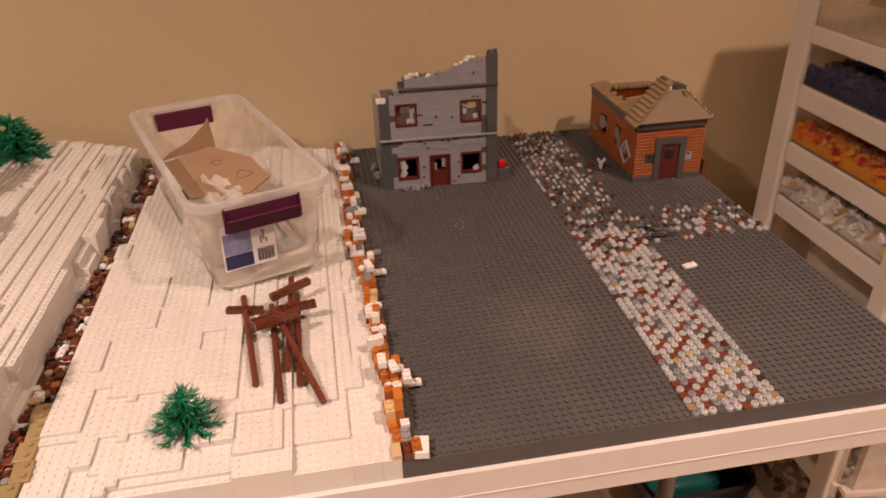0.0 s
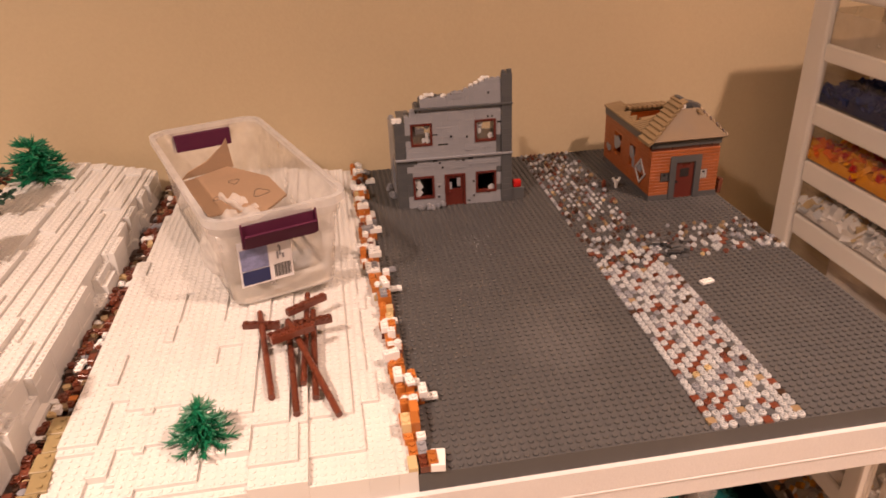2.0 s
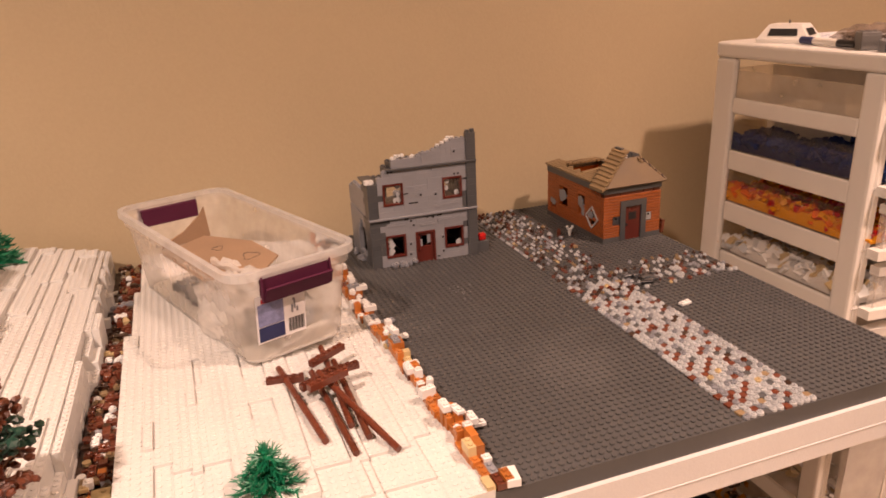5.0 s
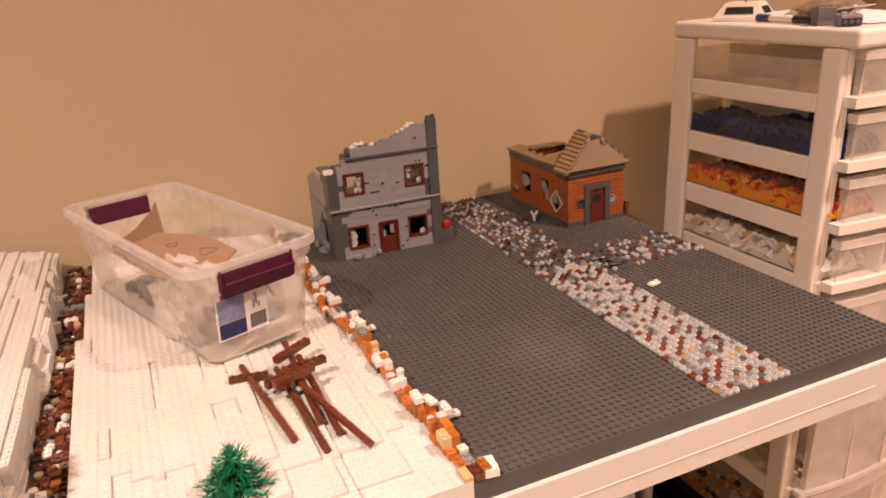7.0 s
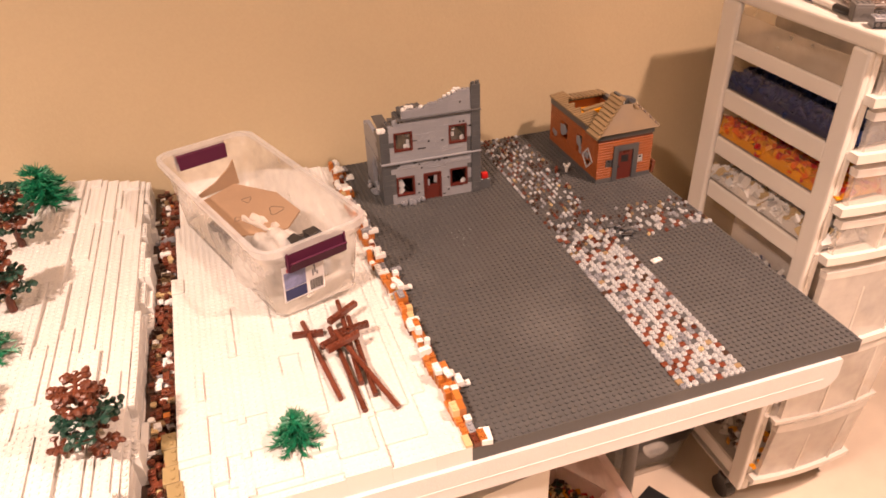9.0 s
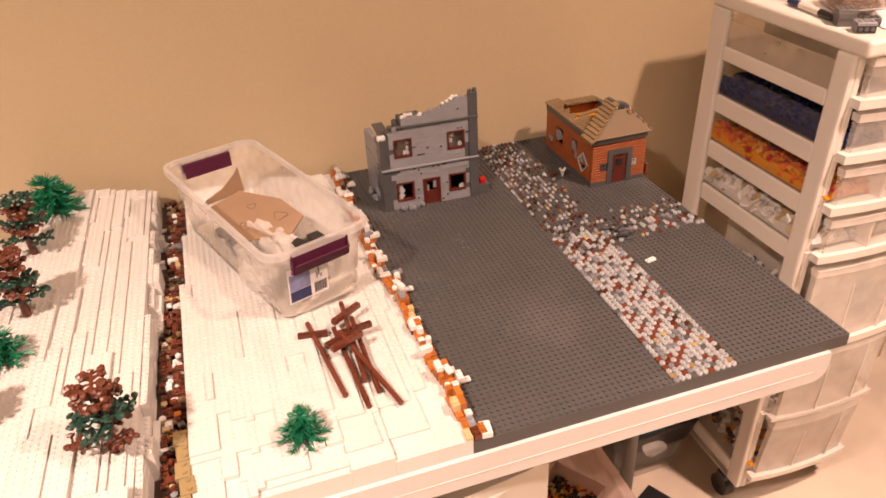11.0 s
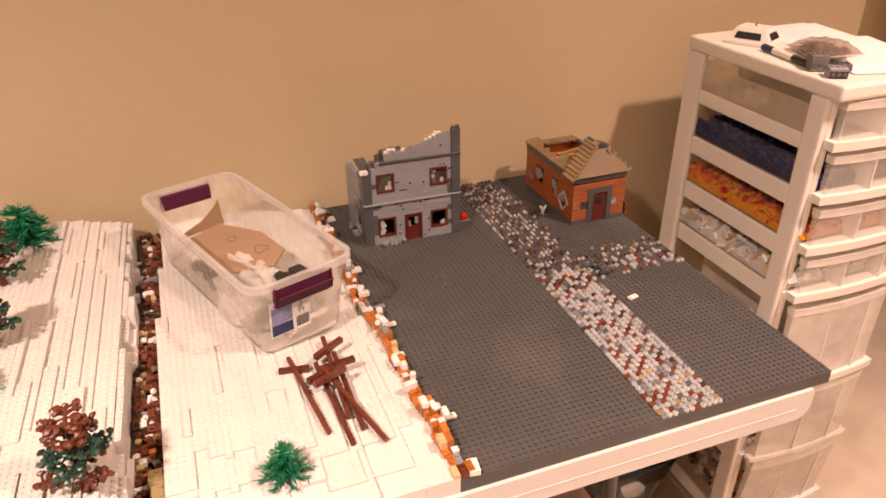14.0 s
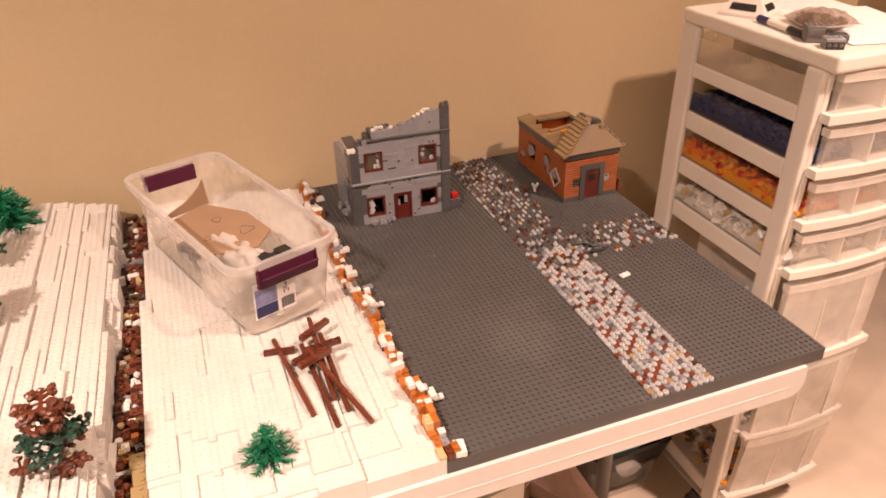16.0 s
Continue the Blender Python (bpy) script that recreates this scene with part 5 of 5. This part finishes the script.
for k, (a, b) in enumerate(LEVELS):
    x0, x1, y0, y1 = 0.0075, WW - 0.0075, 0.004, DD - 0.016
    t = 0.0014
    bm = bmesh.new()
    box(bm, x0, x1, y0, y1, a + 0.002, a + 0.0036)
    drawer = part("drawer", bm, M_MILKY, tower, "clear drawer box")
    for name, dims in (("drawer_side", (x0, x0 + t)), ("drawer_side", (x1 - t, x1))):
        bm = bmesh.new()
        box(bm, dims[0], dims[1], y0, y1, a + 0.0037, b - 0.016)
        part(name, bm, M_SHEER if k else M_SHEER_LIT, drawer)
    bm = bmesh.new()
    box(bm, x0 + t, x1 - t, y1 - t, y1, a + 0.0037, b - 0.016)
    part("drawer_back", bm, M_SHEER if k else M_SHEER_LIT, drawer)
    # bowed front of several upright strips
    bm = bmesh.new()
    n = 12
    low = b - (0.0232 if k > 4 else 0.0132)
    def bow(u):
        return -0.010 - 0.009 * (1 - (2 * u - 1) ** 2)
    for i in range(n):
        u0, u1 = i / n, (i + 1) / n
        xa, xb = 0.0255 + u0 * (WW - 0.051), 0.0255 + u1 * (WW - 0.051)
        vs = [bm.verts.new(p) for p in ((xa, bow(u0), a + 0.0077), (xb, bow(u1), a + 0.0077), (xb, bow(u1) - 0.004, low), (xa, bow(u0) - 0.004, low))]
        bm.faces.new(vs)
    bmesh.ops.remove_doubles(bm, verts=bm.verts[:], dist=0.0001)
    bmesh.ops.solidify(bm, geom=bm.faces[:], thickness=0.002)
    for x in (0.0258, WW - 0.0278):
        box(bm, x, x + 0.002, -0.0116, -0.0005, a + 0.0078, low - 0.0002)
    part("drawer_front", bm, M_FRONT if k < 4 else M_MILKY, drawer, "milky clear drawer front")
    for name, z0, z1, push, mat in (("drawer_lip", a - (0.007 if k != 5 else 0.001), a + 0.0075, 0.008 if k != 5 else 0.005, M_TOWER if k != 5 else M_LEDGE), ("drawer_handle", b - 0.0130 - (0.010 if k > 4 else 0), b, 0.005, M_LEDGE)):
        bm = bmesh.new()
        inset = 0.012 if name == "drawer_lip" else 0.024
        fr = [(inset + (WW - 2 * inset) * i / n, bow(i / n) - push) for i in range(n + 1)]
        bk = [(x, 0.001) for x, _ in fr[::-1]]
        prism(bm, fr + bk, "z", z0, z1)
        part(name, bm, mat, drawer, "white bowed lip" if mat is M_TOWER else "milky bowed lip" if name == "drawer_lip" else "milky bowed handle ledge")
    for s in (0.41, 0.74):
        bm = bmesh.new()
        x = WW * s
        box(bm, x - 0.0018, x + 0.0018, bow(s) - 0.0030, y1 - 0.004, a + 0.0080, low - 0.002)
        part("divider", bm, M_LEDGE, drawer)
    if k in FILL:
        high, count = FILL[k]
        hi = min(high, b - a - 0.027)
        mats = {1: (M_BLUE, M_BLUE, M_BLUE, M_BLUE, M_BLUE, M_INKBLUE, M_INKBLUE, M_BLUE, M_BLUE, M_BLUE, M_BLUE, M_BLUE, M_BLUE), 2: (M_YELLOW, M_YELLOW, M_YELLOW, M_YELLOW, M_BORANGE, M_BORANGE, M_BORANGE, M_RED, M_RED), 3: (M_WHITE, M_WHITE, M_WHITE, M_PALE, M_LTAN), 4: (M_LBG, M_DBGP, M_BLUE, M_WHITE), 5: (M_WHITE, M_LTAN), 6: (M_YELLOW, M_ORANGE, M_WHITE, M_DBROWN)}[k]
        heap = thing("toy_bricks", {1: "heap of blue toy bricks in a clear drawer", 2: "heap of yellow and red toy bricks in a clear drawer", 3: "heap of white toy parts in a clear drawer"}.get(k, "mixed toy parts in a clear drawer"), "toy bricks", TOWER, kind="stuff")
        for mm in dict.fromkeys(mats):
            bm = bmesh.new()
            for n_ in range(int(count * mats.count(mm) / len(mats))):
                u, v = rng.random(), rng.random()
                x, y = x0 + 0.005 + u * (x1 - x0 - 0.010), y0 + 0.005 + v * (y1 - y0 - 0.014)
                top = hi * (0.72 + 0.28 * noise.noise(Vector((x * 12, y * 12, k))))
                z = a + 0.010 + max(0.0, top - 0.012) * rng.random() ** 0.4
                sx, sy, sz = rng.choice((0.004, 0.008, 0.012)) * (1.1 if k == 3 else 1), 0.004 * (1.8 if k == 3 else 1), rng.choice((0.0016, 0.005)) * (1.3 if k == 3 else 1)
                box(bm, -sx, sx, -sy, sy, -sz, sz, pose(x, y, z, rng.uniform(-50, 50), rng.uniform(-50, 50), rng.uniform(0, 180)))
            part("bricks", bm, mm, heap, kind="stuff")
        if k < 4:
            bm = bmesh.new()
            bmesh.ops.create_grid(bm, x_segments=22, y_segments=26, size=1)
            for v in bm.verts:
                ex, ey = (max(-1.0, min(1.0, c * 1.10)) for c in (v.co.x, v.co.y))
                x, y = (x0 + x1) / 2 + ex * (x1 - x0 - 0.006) / 2, (y0 + y1) / 2 + ey * (y1 - y0 - 0.008) / 2
                top = 0.004 if max(abs(v.co.x), abs(v.co.y)) > 0.99 else hi * (0.42 + 0.28 * noise.noise(Vector((x * 12, y * 12, k))) + 0.30 * noise.noise(Vector((x * 90, y * 90, k))))
                v.co = Vector((x, y, a + 0.0042 + max(0.002, top)))
            part("heap_core", bm, mats[0], heap)

# the lower stage leans back towards its casters
for ob in tower.children_recursive:
    for v in ob.data.vertices:
        v.co.y += 0.08 * max(0.0, 0.35 - v.co.z)

# things on the tower
TOP = pose(0.690, 0.283, 0.0)
TZ = HH + 0.0004
for n, (x, y, rz, w_, h_) in enumerate(((0.180, 0.205, -8, 0.076, 0.098), (0.163, 0.082, -15, 0.080, 0.112))):
    sheet_ob = thing("paper_sheet", "white paper sheet with faint blue print on the tower", "paper", TOP @ pose(x, y, TZ + n * 0.0012, 0, 0, rz), "papers on the tower")
    bm = bmesh.new()
    box(bm, -w_, w_, -h_, h_, 0, 0.0008)
    part("sheet", bm, M_PAPER, sheet_ob)
    bm = bmesh.new()
    r = random.Random(n)
    for k in range(15):
        z = -h_ + 0.012 + k * 0.0125
        box(bm, -w_ + 0.010, -w_ + 0.02 + r.uniform(0.02, 0.10), z, z + 0.0011, 0.00082, 0.00100)
    part("print_bars", bm, M_INKLIGHT, sheet_ob)
gadget = thing("solar_gadget", "small white gadget with sloping sides and black solar cells", "gadget", TOP @ pose(0.060, 0.218, TZ + 0.0002, 0, 0, -63) @ Matrix.Diagonal((0.80, 0.80, 1.15, 1)))
bm = bmesh.new()
va = [bm.verts.new((x * s, y * s, z)) for z, s in ((0, 1.0), (0.004, 1.0), (0.024, 0.62)) for x, y in ((-0.05, -0.04), (0.05, -0.04), (0.05, 0.04), (-0.05, 0.04))]
for k in range(2):
    for i in range(4):
        bm.faces.new((va[4 * k + i], va[4 * k + (i + 1) % 4], va[4 * k + 4 + (i + 1) % 4], va[4 * k + 4 + i]))
bm.faces.new(va[8:])
bm.faces.new(va[3::-1])
part("housing", bm, M_TOWER, gadget)
for rz in (0, 90, 180, 270):
    bm = bmesh.new()
    wide, depth = (0.030, 0.040) if rz % 180 == 0 else (0.022, 0.050)
    vs = [bm.verts.new(p) for p in ((-wide * 0.96, -depth * 0.932, 0.0094), (wide * 0.96, -depth * 0.932, 0.0094), (wide * 0.86, -depth * 0.760, 0.0184), (-wide * 0.86, -depth * 0.760, 0.0184))]
    bm.faces.new(vs)
    for v in bm.verts:
        v.co = pose(0, 0, 0, 0, 0, rz) @ v.co
    part("solar_cell", bm, M_BLACK, gadget, "black solar cell")
bm = bmesh.new()
tube(bm, (0, 0, 0.024), (0, 0, 0.029), 0.002, n=8)
part("pin", bm, M_STEEL, gadget)
pen = thing("marker_pen", "white marker pen with a dark cap lying on the tower", "pen", TOP @ pose(0.029, 0.108, TZ + 0.0062, 0, 0, -97))
bm = bmesh.new()
tube(bm, (-0.055, 0, 0), (0.020, 0, 0), 0.0055, n=12)
part("barrel", bm, M_TOWER, pen, smooth=False)
bm = bmesh.new()
tube(bm, (0.0202, 0, 0), (0.055, 0, 0), 0.0060, 0.0052, n=12)
part("cap", bm, M_BLACK, pen)
bm = bmesh.new()
tube(bm, (-0.058, 0, 0), (-0.030, 0, 0), 0.0058, n=12)
part("clip_end", bm, M_INKBLUE, pen, "blue end")
ZIP = TOP @ pose(0.088, 0.088, TZ + 0.0034, -4, 5, 66)
bm = bmesh.new()
n = 28
for side in (1, -1):
    grid = [[bm.verts.new((u * 0.068 * (1 - 0.10 * v * v), v * 0.040 * (1 - 0.12 * u * u), 0.012 + side * 0.013 * (1 - u ** 4) * (1 - v ** 4) + 0.0045 * noise.noise(Vector((u * 3, v * 3, 2))) + 0.0030 * noise.noise(Vector((u * 9, v * 6, side))) * (1 - u ** 4) * (1 - v ** 4))) for v in (j / n * 2 - 1 for j in range(n + 1))] for u in (i / n * 2 - 1 for i in range(n + 1))]
    for i in range(n):
        for j in range(n):
            f = (grid[i][j], grid[i + 1][j], grid[i + 1][j + 1], grid[i][j + 1])
            bm.faces.new(f if side > 0 else f[::-1])
bmesh.ops.remove_doubles(bm, verts=bm.verts[:], dist=0.00005)
zip_bag = thing("zip_bag", "flat clear zip bag of small brown pieces on the papers", "bag", ZIP)
part("film", bm, M_DARKBAG, zip_bag, smooth=True)
bm = bmesh.new()
box(bm, -0.0705, -0.0665, -0.034, 0.034, 0.0108, 0.0124)
part("zip_strip", bm, M_BAG, zip_bag, "clear zip strip")
bm = bmesh.new()
r = random.Random(3)
for n in range(170):
    box(bm, -0.0035, 0.0035, -0.002, 0.002, -0.0014, 0.0014, pose(r.uniform(-0.046, 0.046), r.uniform(-0.022, 0.022), 0.011 + r.uniform(-0.005, 0.005), r.uniform(-30, 30), r.uniform(-30, 30), r.uniform(0, 180)))
solo("brown_bits", bm, M_DBROWN, "small brown toy bits inside the clear zip bag", "toy bits", ZIP, kind="stuff")
for x, y, rz, a, b, h, mat, face in ((0.026, 0.040, -28, 0.013, 0.012, 0.024, M_STEEL, M_STEEL), (0.024, -0.001, -28, 0.0135, 0.011, 0.015, M_LBG, M_BLACK), (0.054, 0.018, -20, 0.012, 0.008, 0.012, M_DBGP, M_DBGP)):
    blk = thing("grey_toy_block", "grey toy brick assembly with studs on the tower", "toy block", TOP @ pose(x, y, TZ + 0.0002, 0, 0, rz), "blocks on the tower")
    bm = bmesh.new()
    soft_box(bm, -a, a, -b, b, 0, h, 0.0006, 1)
    part("block", bm, mat, blk)
    bm = bmesh.new()
    for i in (-1, 0, 1):
        for j in (-0.5, 0.5):
            stud(bm, i * 0.008, j * 0.008, h - 0.0001)
    part("studs", bm, mat, blk)
    bm = bmesh.new()
    soft_box(bm, -a + 0.0008, a - 0.0008, -b - 0.0010, -b - 0.0001, 0.0008, h - 0.004, 0.0003, 1)
    plate_ = part("face_plate", bm, face, blk)
    for k in (-1, 0, 1):
        bm = bmesh.new()
        tube(bm, (k * 0.0082, -b - 0.0011, h * 0.42), (k * 0.0082, -b - 0.0018, h * 0.42), 0.0029, n=12)
        tube(bm, (k * 0.0082, -b - 0.0018, h * 0.42), (k * 0.0082, -b - 0.0012, h * 0.42), 0.0018, n=12)
        part("tube_end", bm, M_STEEL if face is M_BLACK else face, plate_)

# ---- below the table ----
unit = thing("drawer_unit", "white plastic drawer unit with bowed drawers under the table", "drawer unit", pose(-0.302, 0.035, 0))
bm = bmesh.new()
soft_box(bm, 0, 0.42, 0.02, 0.42, 0.0, 0.672, 0.006, 2)
part("body", bm, M_TOWER, unit)
for k in range(3):
    bm = bmesh.new()
    fr = [(0.008 + 0.404 * i / 12, -0.004 - 0.020 * (1 - (i / 6 - 1) ** 2)) for i in range(13)]
    prism(bm, fr + [(0.412, 0.0195), (0.008, 0.0195)], "z", 0.02 + k * 0.215, 0.226 + k * 0.215)
    d = part("drawer", bm, M_TOWER, unit, "bowed white drawer front")
    bm = bmesh.new()
    fr = [(0.06 + 0.30 * i / 12, -0.012 - 0.026 * (1 - (i / 6 - 1) ** 2)) for i in range(13)]
    prism(bm, fr + [(0.36, -0.004), (0.06, -0.004)], "z", 0.196 + k * 0.215, 0.208 + k * 0.215)
    part("handle", bm, M_TOWER, d)
crate = thing("open_box", "open milky plastic box of small mixed toy parts under the table", "box", pose(0.203, -0.002, 0.0))
cw, cl, ch, t = 0.069, 0.33, 0.462, 0.0022
for name, dims in (("front_wall", (-cw, cw, 0.0, t, t, ch)), ("back_wall", (-cw, cw, cl - t, cl, t, ch)), ("left_wall", (-cw, -cw + t, t, cl - t, t, ch)), ("right_wall", (cw - t, cw, t, cl - t, t, ch)), ("floor_sheet", (-cw, cw, 0, cl, 0, t))):
    bm = bmesh.new()
    box(bm, *dims)
    part(name, bm, M_PINKISH, crate)
bm = bmesh.new()
soft_box(bm, cw - 0.010, cw + 0.006, -0.004, cl + 0.004, ch + 0.0002, ch + 0.006, 0.002, 1)
part("rim", bm, M_PINKISH, crate)
carton = thing("carton", "small open white carton of mixed toy parts inside the box", "carton", pose(0.203, 0.094, 0.0024, 0, 0, 33))
for name, dims in (("carton_front", (0.0, 0.074, 0.0, 0.0015, 0.0, 0.424)), ("carton_side", (0.0, 0.0015, 0.0016, 0.088, 0.0, 0.424)), ("carton_side", (0.0725, 0.074, 0.0016, 0.088, 0.0, 0.424)), ("carton_back", (0.0, 0.074, 0.0881, 0.0896, 0.0, 0.424))):
    bm = bmesh.new()
    box(bm, *dims)
    part(name, bm, M_PINKISH, carton)
bm = bmesh.new()
box(bm, 0.0017, 0.0723, 0.0017, 0.0879, 0.0, 0.388)
part("parts_core", bm, M_DBROWN, carton)
r = random.Random(6)
for mm, cnt in ((M_DBROWN, 70), (M_YELLOW, 44), (M_DGREEN, 44), (M_RED, 30), (M_BLACK, 60), (M_LTAN, 44)):
    bm = bmesh.new()
    for n in range(cnt):
        box(bm, -0.0045, 0.0045, -0.0035, 0.0035, -0.003, 0.003, pose(r.uniform(0.007, 0.067), r.uniform(0.007, 0.082), 0.391 + r.uniform(0, 0.008), r.uniform(-40, 40), r.uniform(-40, 40), r.uniform(0, 180)))
    part("loose_heap", bm, mm, carton, kind="stuff")
bin_ = thing("clear_bin", "clear bin with a glossy black liner standing on the carpet", "bin", pose(0.580, 0.500, 0.0))
bm = bmesh.new()
shell(bm, ((0.080, 0.060, 0.03, 0.001), (0.102, 0.088, 0.035, 0.16), (0.106, 0.092, 0.037, 0.162)))
part("bin_body", bm, M_FRONT, bin_, smooth=True)
bm = bmesh.new()
shell(bm, ((0.0965, 0.0795, 0.034, 0.104), (0.1075, 0.0935, 0.038, 0.160), (0.104, 0.090, 0.037, 0.168), (0.096, 0.082, 0.034, 0.156), (0.078, 0.060, 0.028, 0.030)), False)
for v in bm.verts:
    v.co += Vector((noise.noise(v.co * 60), noise.noise(v.co * 60 + Vector((3, 1, 2))), 0)) * 0.0015 if v.co.z > 0.03 else Vector((0, 0, 0))
bm.faces.new([v for v in bm.verts if v.co.z < 0.031])
part("liner", bm, M_LINER, bin_, "black liner folded over the rim")
# clear oval added to stand for the glint on the bin's front
bm = bmesh.new()
shell(bm, ((0.020, 0.009, 0.008, 0.128), (0.026, 0.013, 0.012, 0.142), (0.028, 0.015, 0.014, 0.144), (0.025, 0.012, 0.011, 0.1425), (0.016, 0.006, 0.005, 0.132)))
for v in bm.verts:
    v.co += Vector((-0.030, -0.108, 0.0))
part("pouring_lip", bm, M_FRONT, bin_, "clear oval lip standing for a glint", smooth=True)
teal = thing("teal_container", "teal clear container with a round clear lid in the bin", "container", pose(0.565, 0.510, 0.032))
bm = bmesh.new()
shell(bm, ((0.060, 0.045, 0.02, 0.0), (0.076, 0.058, 0.022, 0.098), (0.070, 0.052, 0.020, 0.106), (0.030, 0.028, 0.018, 0.112)))
part("container_body", bm, M_TEAL, teal, smooth=True)
bm = bmesh.new()
for r0, r1, z in ((0.036, 0.033, 0.1125), (0.026, 0.024, 0.1185)):
    tube(bm, (0.004, 0.0, z), (0.004, 0.0, z + 0.0055), r0, r1, n=28)
part("lid", bm, M_FRONT, teal, "round clear lid")
bm = bmesh.new()
soft_box(bm, -0.035, 0.035, -0.04, 0.04, 0, 0.004, 0.001, 1)
solo("black_tile", bm, M_BLACK, "flat black square lying on the carpet", "tile", pose(0.553, 0.368, 0.0, 0, 0, 28) @ Matrix.Diagonal((0.75, 0.75, 1, 1)))
bm = bmesh.new()
soft_box(bm, -0.05, 0.05, -0.06, 0.06, 0, 0.40, 0.01, 2)
solo("dark_bag", bm, M_STEEL, "dark grey cloth bag leaning between tower and wall", "bag", pose(0.60, 0.665, 0.0, 0, 0, 0))
